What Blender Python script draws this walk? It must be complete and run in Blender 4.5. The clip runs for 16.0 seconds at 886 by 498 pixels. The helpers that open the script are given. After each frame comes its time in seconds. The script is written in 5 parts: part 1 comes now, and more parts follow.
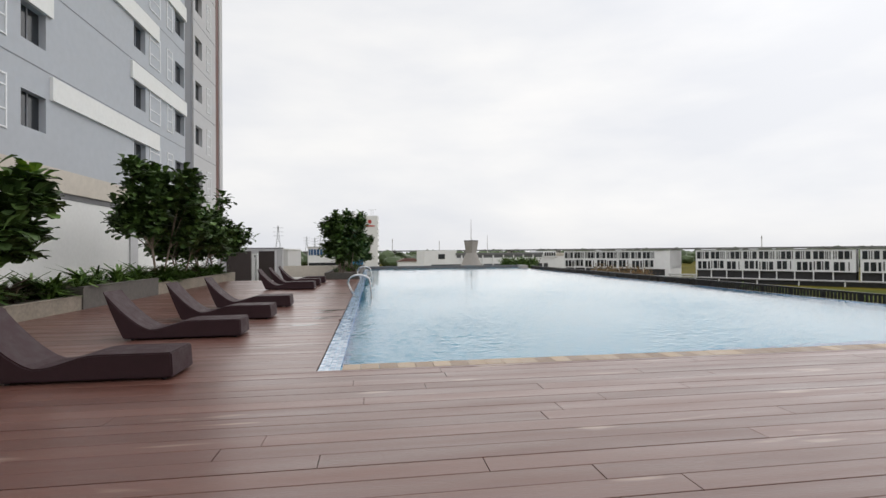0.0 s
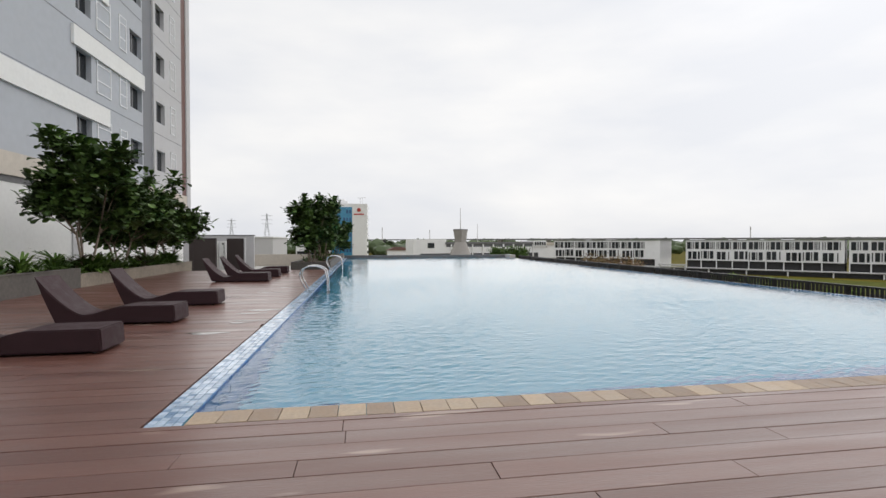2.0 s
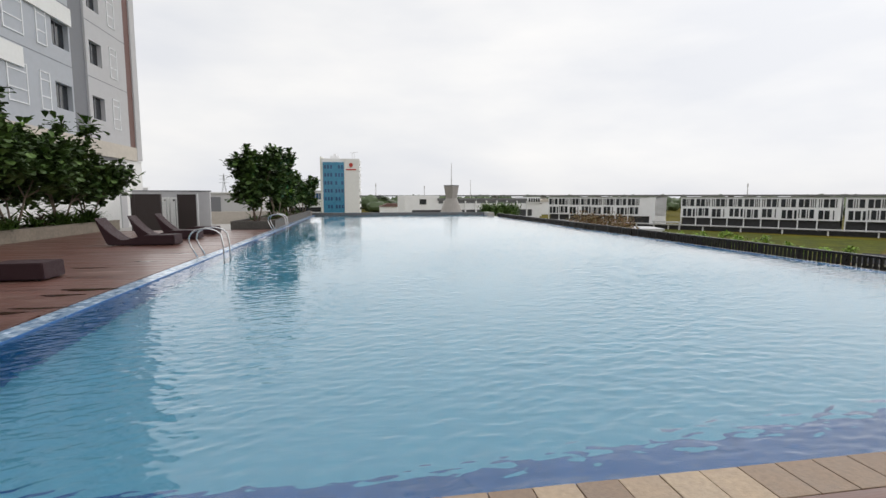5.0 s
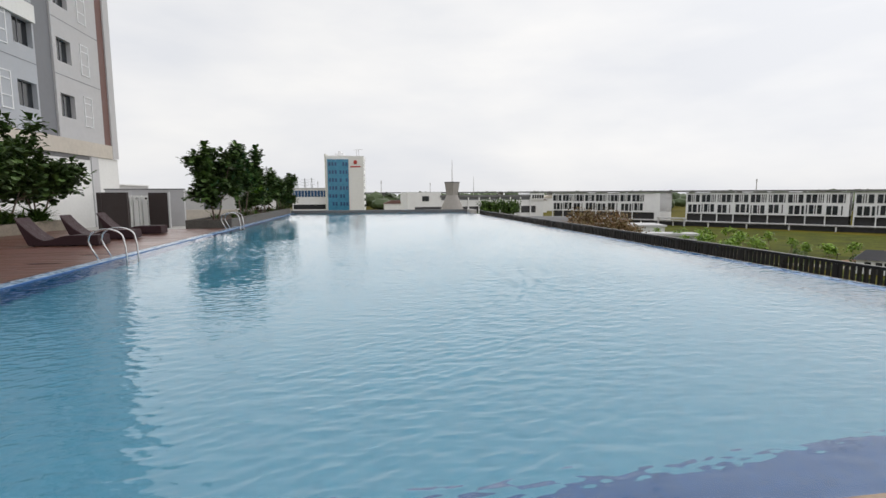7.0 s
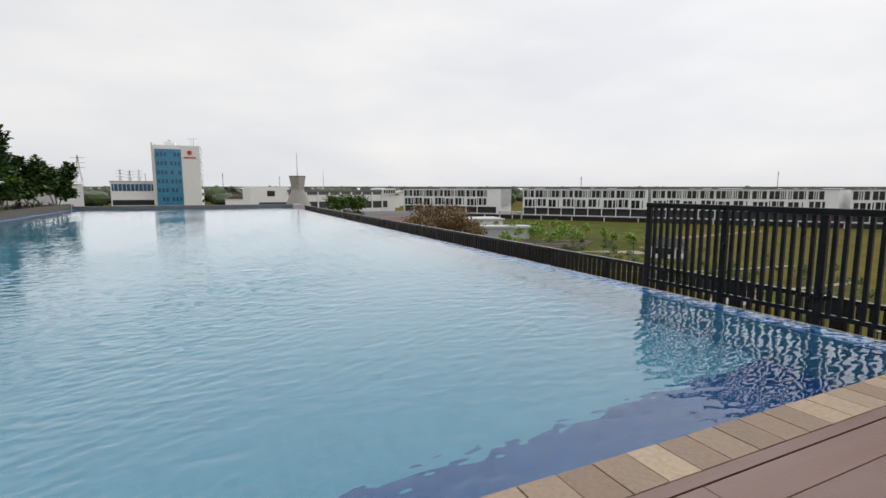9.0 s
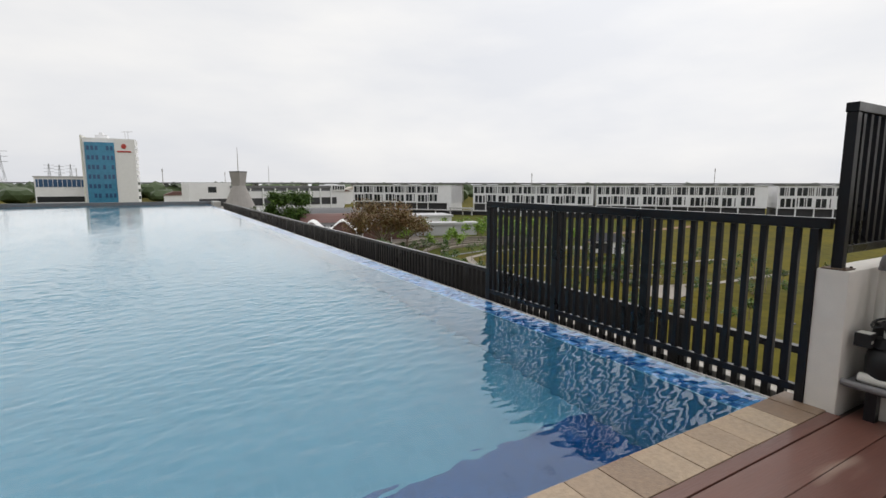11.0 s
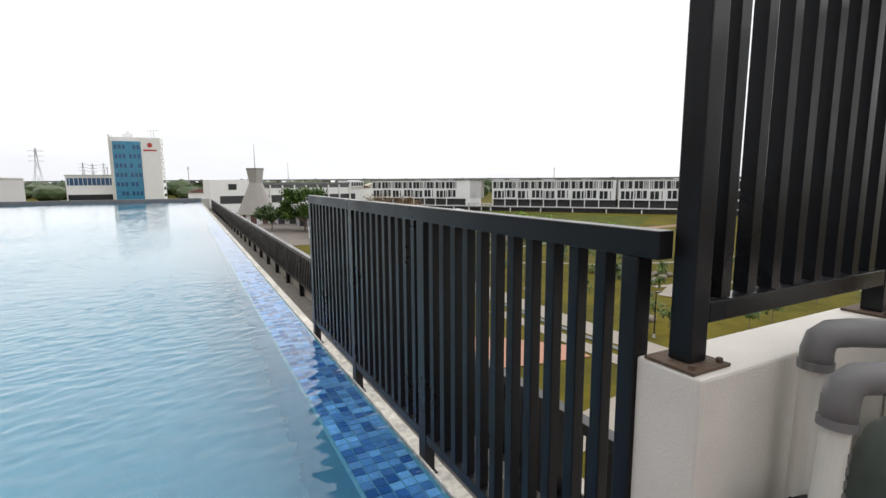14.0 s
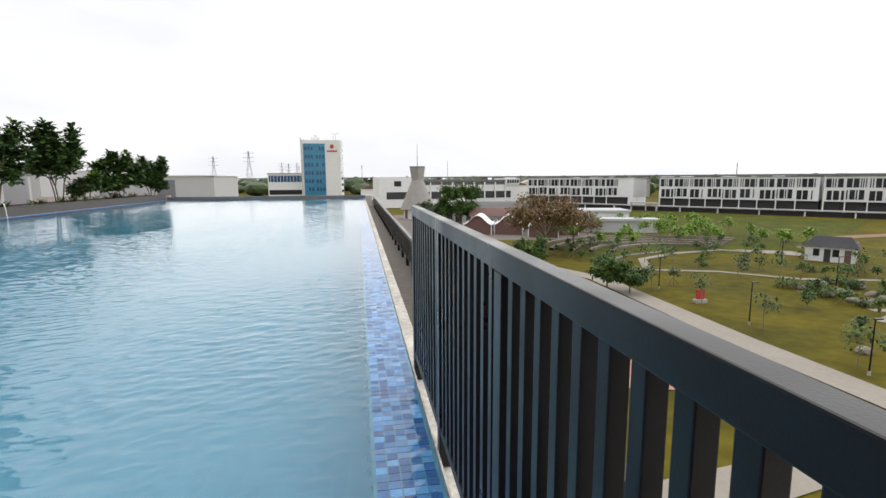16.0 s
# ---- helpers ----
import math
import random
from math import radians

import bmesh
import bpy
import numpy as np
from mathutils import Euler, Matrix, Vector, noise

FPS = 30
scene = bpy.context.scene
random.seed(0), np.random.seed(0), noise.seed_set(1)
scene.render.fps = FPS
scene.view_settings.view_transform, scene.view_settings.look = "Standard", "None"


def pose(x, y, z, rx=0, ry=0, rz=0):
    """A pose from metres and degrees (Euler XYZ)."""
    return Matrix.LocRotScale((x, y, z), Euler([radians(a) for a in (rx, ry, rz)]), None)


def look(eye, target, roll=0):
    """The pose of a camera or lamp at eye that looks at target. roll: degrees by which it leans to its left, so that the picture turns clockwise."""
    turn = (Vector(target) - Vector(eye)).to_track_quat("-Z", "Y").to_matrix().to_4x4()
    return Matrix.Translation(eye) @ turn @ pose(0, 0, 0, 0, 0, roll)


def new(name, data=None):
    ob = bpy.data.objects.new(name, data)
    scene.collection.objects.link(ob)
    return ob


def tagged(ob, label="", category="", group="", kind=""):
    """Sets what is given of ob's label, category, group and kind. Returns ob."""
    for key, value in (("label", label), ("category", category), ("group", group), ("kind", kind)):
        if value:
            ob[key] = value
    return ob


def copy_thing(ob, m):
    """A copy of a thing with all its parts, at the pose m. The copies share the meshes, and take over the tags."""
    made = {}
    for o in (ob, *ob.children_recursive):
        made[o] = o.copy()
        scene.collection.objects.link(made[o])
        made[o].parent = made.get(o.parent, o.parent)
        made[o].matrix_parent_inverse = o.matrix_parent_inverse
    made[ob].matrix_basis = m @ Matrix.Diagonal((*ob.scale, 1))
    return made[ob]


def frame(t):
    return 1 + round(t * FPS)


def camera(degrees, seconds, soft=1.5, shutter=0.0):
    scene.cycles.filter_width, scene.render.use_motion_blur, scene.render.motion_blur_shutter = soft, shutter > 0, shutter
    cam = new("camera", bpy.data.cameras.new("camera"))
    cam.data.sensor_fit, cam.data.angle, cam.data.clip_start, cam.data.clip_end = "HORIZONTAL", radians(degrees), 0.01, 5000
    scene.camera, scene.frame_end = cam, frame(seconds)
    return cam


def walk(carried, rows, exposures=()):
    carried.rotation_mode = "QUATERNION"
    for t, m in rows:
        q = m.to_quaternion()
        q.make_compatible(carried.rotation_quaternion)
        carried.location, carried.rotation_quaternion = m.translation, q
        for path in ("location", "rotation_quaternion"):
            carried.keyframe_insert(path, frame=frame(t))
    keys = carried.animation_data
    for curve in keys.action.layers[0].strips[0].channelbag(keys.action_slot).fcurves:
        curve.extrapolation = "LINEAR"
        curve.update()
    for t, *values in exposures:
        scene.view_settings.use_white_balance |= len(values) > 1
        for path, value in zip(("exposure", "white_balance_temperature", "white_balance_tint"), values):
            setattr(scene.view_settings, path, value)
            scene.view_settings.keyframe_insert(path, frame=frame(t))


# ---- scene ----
cam = camera(84.3, 16.0)
PATH = [
    (0, (0.716, -6.53, 1.533), (1.002, -4.55, 1.546), -0.4),
    (0.5, (0.947, -5.943, 1.549), (1.246, -3.966, 1.551), -0.2),
    (1, (1.197, -5.36, 1.511), (1.504, -3.384, 1.508), -0.3),
    (1.5, (1.46, -4.805, 1.486), (1.777, -2.83, 1.479), -0.3),
    (2, (1.755, -4.222, 1.489), (2.077, -2.248, 1.457), -0.1),
    (2.5, (2.008, -3.681, 1.468), (2.334, -1.709, 1.409), -0.0),
    (3, (2.304, -3.19, 1.492), (2.633, -1.219, 1.398), 0.1),
    (3.5, (2.646, -2.778, 1.5), (2.977, -0.81, 1.366), -0.2),
    (4, (3.083, -2.459, 1.492), (3.42, -0.495, 1.322), -0.1),
    (6.5, (5.808, -1.729, 1.596), (6.12, 0.234, 1.374), -0.0),
    (7, (6.474, -1.704, 1.551), (6.774, 0.261, 1.328), -0.2),
    (7.5, (7.245, -1.775, 1.563), (7.573, 0.185, 1.337), -0.1),
    (8, (7.852, -1.709, 1.544), (8.425, 0.193, 1.307), -0.2),
    (8.5, (8.419, -1.653, 1.515), (9.161, 0.189, 1.273), -0.2),
    (9, (9.021, -1.613, 1.484), (9.868, 0.183, 1.241), 0.1),
    (11.5, (11.892, -1.301, 1.49), (12.901, 0.406, 1.23), 0.1),
    (12, (12.44, -1.218, 1.462), (13.449, 0.489, 1.201), 0.1),
    (12.5, (12.922, -1.083, 1.46), (13.929, 0.623, 1.19), -0.4),
    (13, (13.408, -0.95, 1.429), (14.429, 0.749, 1.163), 0.1),
    (13.5, (13.805, -0.809, 1.396), (14.81, 0.899, 1.13), -0.0),
    (14, (14.086, -0.714, 1.407), (15.007, 1.040, 1.132), -0.3),
    (14.5, (14.32, -0.585, 1.411), (15.143, 1.217, 1.137), -0.3),
    (15, (14.475, -0.384, 1.414), (15.158, 1.476, 1.141), -0.3),
    (15.5, (14.610, -0.210, 1.452), (15.127, 1.703, 1.174), -0.4),
    (16, (14.692, 0.055, 1.490), (15.025, 2.005, 1.207), -0.3),
]
walk(cam, [(t, look(eye, target, roll)) for t, eye, target, roll in PATH], [(0, 0.0), (4, 0.0), (7.5, -0.04), (9, -0.10), (11.5, -0.06), (12.5, 0.14), (13.5, 0.24), (14.5, 0.31), (15.5, 0.32), (16, 0.26)])

# ---------------- world, sun, exposure ----------------
world = bpy.data.worlds.new("overcast_sky")
scene.world = world
world.use_nodes = True
wn, wl = world.node_tree.nodes, world.node_tree.links
bg = wn["Background"]
sky = wn.new("ShaderNodeTexSky")
sky.sky_type, sky.sun_disc = "NISHITA", False
sky.sun_elevation, sky.sun_rotation = radians(43), radians(52)
sky.air_density, sky.dust_density = 1.0, 4.0
grey = wn.new("ShaderNodeHueSaturation")
grey.inputs["Saturation"].default_value = 0.25
wl.new(sky.outputs[0], grey.inputs["Color"])
wtc = wn.new("ShaderNodeTexCoord")
wmap = wn.new("ShaderNodeMapping")
wmap.inputs["Scale"].default_value = (1.0, 1.0, 3.2)
cloud = wn.new("ShaderNodeTexNoise")
cloud.inputs["Scale"].default_value, cloud.inputs["Detail"].default_value = 2.2, 5.0
wl.new(wtc.outputs["Generated"], wmap.inputs[0])
wl.new(wmap.outputs[0], cloud.inputs["Vector"])
cramp = wn.new("ShaderNodeValToRGB")
cramp.color_ramp.elements[0].position, cramp.color_ramp.elements[0].color = 0.32, (8.2, 8.4, 8.9, 1)
cramp.color_ramp.elements[1].position, cramp.color_ramp.elements[1].color = 0.66, (10.2, 10.1, 10.0, 1)
wl.new(cloud.outputs["Fac"], cramp.inputs[0])
veil = wn.new("ShaderNodeMix")
veil.data_type = "RGBA"
veil.inputs["Factor"].default_value = 0.88
wl.new(grey.outputs[0], veil.inputs["A"])
wl.new(cramp.outputs[0], veil.inputs["B"])
wl.new(veil.outputs["Result"], bg.inputs["Color"])
bg.inputs["Strength"].default_value = 0.1

sun = new("sun", bpy.data.lights.new("sun", "SUN"))
sun.data.energy, sun.data.angle, sun.data.color = 1.5, radians(150), (1.0, 0.97, 0.92)
sun.matrix_world = look((34, 26, 40), (0, 0, 0))


# ---------------- materials ----------------
def mat(name, base, rough=0.6, metal=0.0, vary=0.12, scale=8.0, bump=0.15, bump_scale=60.0, random_by="", second=None, stretch=(1, 1, 1), spread=0.18, coat=0.0, patches=None):
    """A surface with stains at a large scale, grain at a small one, and fine relief."""
    m = bpy.data.materials.new(name)
    m.use_nodes = True
    n, l = m.node_tree.nodes, m.node_tree.links
    p = n["Principled BSDF"]
    p.inputs["Metallic"].default_value = metal
    tc = n.new("ShaderNodeTexCoord")
    mp = n.new("ShaderNodeMapping")
    mp.inputs["Scale"].default_value = stretch
    geo = n.new("ShaderNodeNewGeometry")
    l.new(geo.outputs["Position"], mp.inputs[0])
    big = n.new("ShaderNodeTexNoise")
    big.inputs["Scale"].default_value, big.inputs["Detail"].default_value = scale / 8, 4
    fine = n.new("ShaderNodeTexNoise")
    fine.inputs["Scale"].default_value, fine.inputs["Detail"].default_value = scale, 6
    for t in (big, fine):
        l.new(mp.outputs[0], t.inputs["Vector"])
    add = n.new("ShaderNodeMath")
    add.operation = "ADD"
    l.new(big.outputs["Fac"], add.inputs[0])
    l.new(fine.outputs["Fac"], add.inputs[1])
    val = n.new("ShaderNodeMapRange")
    val.inputs["From Min"].default_value, val.inputs["From Max"].default_value = 0.6, 1.4
    val.inputs["To Min"].default_value, val.inputs["To Max"].default_value = 1 - vary, 1 + vary
    l.new(add.outputs[0], val.inputs["Value"])
    hsv = n.new("ShaderNodeHueSaturation")
    source = None
    if second:
        mix = n.new("ShaderNodeMix")
        mix.data_type = "RGBA"
        mix.inputs["A"].default_value, mix.inputs["B"].default_value = (*base, 1), (*second, 1)
        source = mix.outputs["Result"]
    else:
        rgb = n.new("ShaderNodeRGB")
        rgb.outputs[0].default_value = (*base, 1)
        source = rgb.outputs[0]
    if random_by:
        if random_by == "object":
            rnd = n.new("ShaderNodeObjectInfo").outputs["Random"]
        else:
            rnd = geo.outputs["Random Per Island"]
        if second:
            l.new(rnd, mix.inputs["Factor"])
        rv = n.new("ShaderNodeMapRange")
        rv.inputs["To Min"].default_value, rv.inputs["To Max"].default_value = 1 - spread, 1 + spread
        l.new(rnd, rv.inputs["Value"])
        mul = n.new("ShaderNodeMath")
        mul.operation = "MULTIPLY"
        l.new(rv.outputs[0], mul.inputs[0])
        l.new(val.outputs[0], mul.inputs[1])
        l.new(mul.outputs[0], hsv.inputs["Value"])
    else:
        if second:
            l.new(big.outputs["Fac"], mix.inputs["Factor"])
        l.new(val.outputs[0], hsv.inputs["Value"])
    l.new(source, hsv.inputs["Color"])
    colour = hsv.outputs[0]
    if patches:
        wide = n.new("ShaderNodeMapping")
        wide.inputs["Scale"].default_value = (0.55, 3.2, 1)
        spots_at = n.new("ShaderNodeTexNoise")
        spots_at.inputs["Scale"].default_value, spots_at.inputs["Detail"].default_value = 1.1, 2
        l.new(geo.outputs["Position"], wide.inputs[0])
        l.new(wide.outputs[0], spots_at.inputs["Vector"])
        edge = n.new("ShaderNodeMapRange")
        edge.inputs["From Min"].default_value, edge.inputs["From Max"].default_value = 0.66, 0.71
        edge.inputs["To Max"].default_value = 0.75
        l.new(spots_at.outputs["Fac"], edge.inputs["Value"])
        over = n.new("ShaderNodeMix")
        over.data_type = "RGBA"
        over.inputs["B"].default_value = (*patches, 1)
        l.new(edge.outputs[0], over.inputs["Factor"])
        l.new(colour, over.inputs["A"])
        colour = over.outputs["Result"]
    l.new(colour, p.inputs["Base Color"])
    if coat:
        p.inputs["Coat Weight"].default_value, p.inputs["Coat Roughness"].default_value = coat, 0.22
        p.inputs["Coat IOR"].default_value = 1.5
    rr = n.new("ShaderNodeMapRange")
    rr.inputs["From Min"].default_value, rr.inputs["From Max"].default_value = 0.3, 0.7
    rr.inputs["To Min"].default_value, rr.inputs["To Max"].default_value = max(0.03, rough - 0.12), min(1, rough + 0.1)
    l.new(big.outputs["Fac"], rr.inputs["Value"])
    l.new(rr.outputs[0], p.inputs["Roughness"])
    if bump:
        grain = n.new("ShaderNodeTexNoise")
        grain.inputs["Scale"].default_value, grain.inputs["Detail"].default_value = bump_scale, 3
        l.new(mp.outputs[0], grain.inputs["Vector"])
        b = n.new("ShaderNodeBump")
        b.inputs["Strength"].default_value, b.inputs["Distance"].default_value = bump, 0.01
        l.new(grain.outputs["Fac"], b.inputs["Height"])
        l.new(b.outputs[0], p.inputs["Normal"])
    return m


def leaf_mat(name, a, b, rough=0.55):
    m = mat(name, a, rough, vary=0.2, scale=6, bump=0, random_by="island", second=b)
    p = m.node_tree.nodes["Principled BSDF"]
    p.inputs["Specular IOR Level"].default_value = 0.25
    return m


M_DECK = mat("deck_composite", (0.122, 0.050, 0.037), 0.42, vary=0.12, scale=14, bump=0.2, bump_scale=40, random_by="object", second=(0.148, 0.066, 0.050), stretch=(0.25, 2.5, 1), spread=0.05, coat=0.30, patches=(0.32, 0.23, 0.185))
M_DECK_FAR = mat("deck_composite_rest", (0.118, 0.048, 0.036), 0.42, vary=0.12, scale=14, bump=0.2, bump_scale=40, random_by="island", second=(0.144, 0.064, 0.049), stretch=(0.25, 2.5, 1), spread=0.05, coat=0.30, patches=(0.32, 0.23, 0.185))
M_GAP = mat("plank_gap_shade", (0.05, 0.035, 0.03), 0.9)
M_COPING = mat("coping_stone", (0.26, 0.178, 0.122), 0.5, vary=0.22, scale=30, bump=0.35, bump_scale=90, random_by="object", second=(0.38, 0.29, 0.20), spread=0.14)
M_CONCRETE = mat("concrete", (0.42, 0.41, 0.39), 0.85, vary=0.15, scale=10, bump=0.3)
M_CONCRETE_DARK = mat("dark_concrete", (0.16, 0.16, 0.165), 0.85, vary=0.2, scale=8, bump=0.3)
M_GRAVEL = mat("gutter_gravel", (0.20, 0.18, 0.16), 0.95, vary=0.35, scale=60, bump=0.6, bump_scale=40)
M_WHITE = mat("white_render", (0.76, 0.76, 0.75), 0.75, vary=0.05, scale=5, bump=0.15)
M_WHITE_WALL = mat("painted_low_wall", (0.72, 0.685, 0.63), 0.7, vary=0.07, scale=7, bump=0.2, bump_scale=120)
M_GREY_FACADE = mat("blue_grey_render", (0.43, 0.45, 0.49), 0.8, vary=0.05, scale=3, bump=0.1)
M_GREY_DARK = mat("dark_grey_render", (0.20, 0.205, 0.225), 0.8, vary=0.05, scale=3, bump=0.1)
M_BEIGE = mat("beige_concrete_band", (0.55, 0.50, 0.44), 0.85, vary=0.1, scale=4, bump=0.2)
M_CREAM = mat("pale_grey_render", (0.51, 0.505, 0.52), 0.8, vary=0.05, scale=3, bump=0.1)
M_BROWN = mat("brown_cladding", (0.16, 0.085, 0.075), 0.7, vary=0.1, scale=4)
M_UNLIT_ROOM = mat("unlit_room_dark", (0.09, 0.09, 0.10), 0.6)
M_FRAME = mat("white_window_frame", (0.74, 0.75, 0.77), 0.5, vary=0.03)
M_BLACK = mat("black_powder_coat", (0.010, 0.010, 0.012), 0.36, vary=0.25, scale=20, bump=0.05, bump_scale=200, coat=0.12)
M_BLACK.node_tree.nodes["Principled BSDF"].inputs["Specular IOR Level"].default_value = 0.25
M_RUST = mat("rusty_base_plate", (0.10, 0.066, 0.045), 0.8, vary=0.4, scale=60, bump=0.4)
M_WEAVE = mat("dark_brown_wicker", (0.040, 0.020, 0.024), 0.6, vary=0.2, scale=60, bump=0.0)
M_STEEL = mat("polished_steel", (0.62, 0.63, 0.64), 0.2, metal=1.0, vary=0.05, bump=0)
M_STONE_L = mat("pale_planter_stone", (0.24, 0.205, 0.165), 0.85, vary=0.3, scale=12, bump=0.5, bump_scale=40)
M_STONE_D = mat("dark_planter_stone", (0.10, 0.09, 0.082), 0.8, vary=0.3, scale=12, bump=0.5, bump_scale=40)
M_SOIL = mat("planter_soil", (0.07, 0.045, 0.03), 0.95, vary=0.3, scale=30, bump=0.6)
M_LEAF = leaf_mat("fiddle_leaf", (0.028, 0.056, 0.015), (0.084, 0.142, 0.034))
M_LEAF_BRIGHT = leaf_mat("young_fiddle_leaf", (0.10, 0.20, 0.022), (0.27, 0.40, 0.05))
M_LEAF_STRAP = leaf_mat("strap_leaf", (0.035, 0.08, 0.014), (0.10, 0.17, 0.03))
M_LEAF_PURPLE = leaf_mat("purple_strap_leaf", (0.06, 0.03, 0.03), (0.09, 0.07, 0.04))
M_BARK = mat("bark", (0.22, 0.17, 0.13), 0.9, vary=0.25, scale=40, bump=0.5)
M_SCREEN = mat("dark_shower_cladding", (0.035, 0.024, 0.023), 0.6, vary=0.15, scale=12)
M_PVC = mat("white_pvc", (0.66, 0.65, 0.60), 0.4, vary=0.06, bump=0)
M_PVC_GREY = mat("grey_pvc", (0.17, 0.165, 0.17), 0.45, vary=0.08, bump=0)
M_PUMP = mat("black_pump_plastic", (0.006, 0.006, 0.007), 0.6, vary=0.2, bump=0.1)
M_TANK = mat("grey_green_tank", (0.11, 0.14, 0.13), 0.4, vary=0.1, bump=0)
M_GRASS = mat("lawn", (0.074, 0.076, 0.008), 0.95, vary=0.42, scale=0.9, bump=0.5, bump_scale=3, second=(0.125, 0.095, 0.014))
M_GRASS_LUSH = mat("lush_grass", (0.054, 0.072, 0.011), 0.95, vary=0.5, scale=1.6, bump=0.5, bump_scale=3, second=(0.094, 0.094, 0.014))
for dull in (M_GRASS, M_GRASS_LUSH):
    dull.node_tree.nodes["Principled BSDF"].inputs["Specular IOR Level"].default_value = 0.08
M_LIP = mat("stained_pale_concrete", (0.56, 0.53, 0.48), 0.85, vary=0.5, scale=26, bump=0.08)
M_YARD = mat("dusty_paving", (0.17, 0.145, 0.125), 0.9, vary=0.3, scale=2, bump=0.2)
M_DAMP = mat("wet_board", (0.045, 0.022, 0.018), 0.12, vary=0.2, scale=14, bump=0.0)
# distance haze is mixed into this colour, paler than the steel
M_PYLON = mat("steel_paled_for_haze", (0.42, 0.43, 0.45), 0.6, bump=0)
M_EARTH = mat("bare_earth", (0.25, 0.15, 0.09), 0.95, vary=0.25, scale=0.8, bump=0.3)
M_PATH = mat("pale_paving", (0.31, 0.275, 0.235), 0.9, vary=0.12, scale=3, bump=0.2)
M_TERRACOTTA = mat("terracotta_paving", (0.42, 0.22, 0.15), 0.9, vary=0.15, scale=3, bump=0.2)
M_SHOP = mat("white_shophouse_render", (0.82, 0.82, 0.83), 0.8, vary=0.05, scale=0.6, bump=0)
# near black that puts the shade of openings into colour; also a dark door
M_SHOP_DARK = mat("dark_door_and_opening_shade", (0.045, 0.045, 0.05), 0.7, vary=0.3, scale=1.0, bump=0)
M_GLASS_DARK = mat("dark_window_glass", (0.022, 0.025, 0.03), 0.15, vary=0.2, scale=1.0, bump=0)
M_GLASS_BLUE = mat("blue_curtain_glass", (0.05, 0.23, 0.38), 0.2, vary=0.2, scale=0.5, bump=0)
M_GLASS_BLUE_D = mat("dark_blue_vision_glass", (0.03, 0.09, 0.20), 0.1, vary=0.2, scale=0.5, bump=0)
M_FIN = mat("pale_fin", (0.66, 0.66, 0.60), 0.6, bump=0)
M_RED = mat("red_paint", (0.45, 0.05, 0.04), 0.6, bump=0)
M_CONE = mat("concrete_cone", (0.33, 0.31, 0.29), 0.85, vary=0.1, scale=0.8, bump=0)
M_FOREST = leaf_mat("far_foliage", (0.045, 0.07, 0.03), (0.08, 0.11, 0.05))
M_BRANCH_BROWN = leaf_mat("dry_brown_foliage", (0.19, 0.085, 0.035), (0.15, 0.125, 0.045))
M_ROOF_DARK = mat("dark_roof_tiles", (0.032, 0.032, 0.038), 0.7, vary=0.2, scale=3, bump=0)
M_TILE = mat("blue_mosaic", (0.03, 0.17, 0.55), 0.12, vary=0.3, scale=60, bump=0.1, random_by="object", second=(0.22, 0.50, 0.84), spread=0.25)
M_TILE_FAR = mat("blue_mosaic_rest", (0.03, 0.17, 0.55), 0.12, vary=0.3, scale=60, bump=0.1, random_by="island", second=(0.22, 0.50, 0.84), spread=0.25)
M_TILE_PALE = mat("pale_blue_mosaic", (0.17, 0.29, 0.46), 0.18, vary=0.25, scale=30, bump=0.1, random_by="object", second=(0.46, 0.55, 0.66), spread=0.18)
M_TILE_PALE_FAR = mat("pale_blue_mosaic_rest", (0.17, 0.29, 0.46), 0.18, vary=0.25, scale=30, bump=0.1, random_by="island", second=(0.46, 0.55, 0.66), spread=0.18)


def wicker(m):
    """Woven relief for the loungers."""
    n, l = m.node_tree.nodes, m.node_tree.links
    w = n.new("ShaderNodeTexChecker")
    w.inputs["Scale"].default_value = 55
    geo = n.new("ShaderNodeNewGeometry")
    l.new(geo.outputs["Position"], w.inputs["Vector"])
    b = n.new("ShaderNodeBump")
    b.inputs["Strength"].default_value, b.inputs["Distance"].default_value = 0.5, 0.006
    l.new(w.outputs["Fac"], b.inputs["Height"])
    l.new(b.outputs[0], n["Principled BSDF"].inputs["Normal"])


wicker(M_WEAVE)
M_WEAVE.node_tree.nodes["Principled BSDF"].inputs["Specular IOR Level"].default_value = 0.22


def basin_mat():
    """Small blue mosaic with paler joints for the sunken walls and floor."""
    m = bpy.data.materials.new("basin_mosaic")
    m.use_nodes = True
    n, l = m.node_tree.nodes, m.node_tree.links
    p = n["Principled BSDF"]
    geo = n.new("ShaderNodeNewGeometry")
    br = n.new("ShaderNodeTexBrick")
    br.offset = 0.0
    br.inputs["Scale"].default_value = 1.0
    br.inputs["Brick Width"].default_value = br.inputs["Row Height"].default_value = 0.13
    br.inputs["Mortar Size"].default_value = 0.005
    br.inputs["Color1"].default_value = (0.155, 0.43, 0.59, 1)
    br.inputs["Color2"].default_value = (0.175, 0.47, 0.63, 1)
    br.inputs["Mortar"].default_value = (0.20, 0.49, 0.65, 1)
    l.new(geo.outputs["Position"], br.inputs["Vector"])
    l.new(br.outputs["Color"], p.inputs["Base Color"])
    p.inputs["Roughness"].default_value = 0.35
    return m


M_BASIN = basin_mat()
M_BASIN_DEEP = mat("deep_blue_mosaic", (0.022, 0.115, 0.34), 0.35, vary=0.2, scale=20, bump=0.0, second=(0.035, 0.15, 0.39))


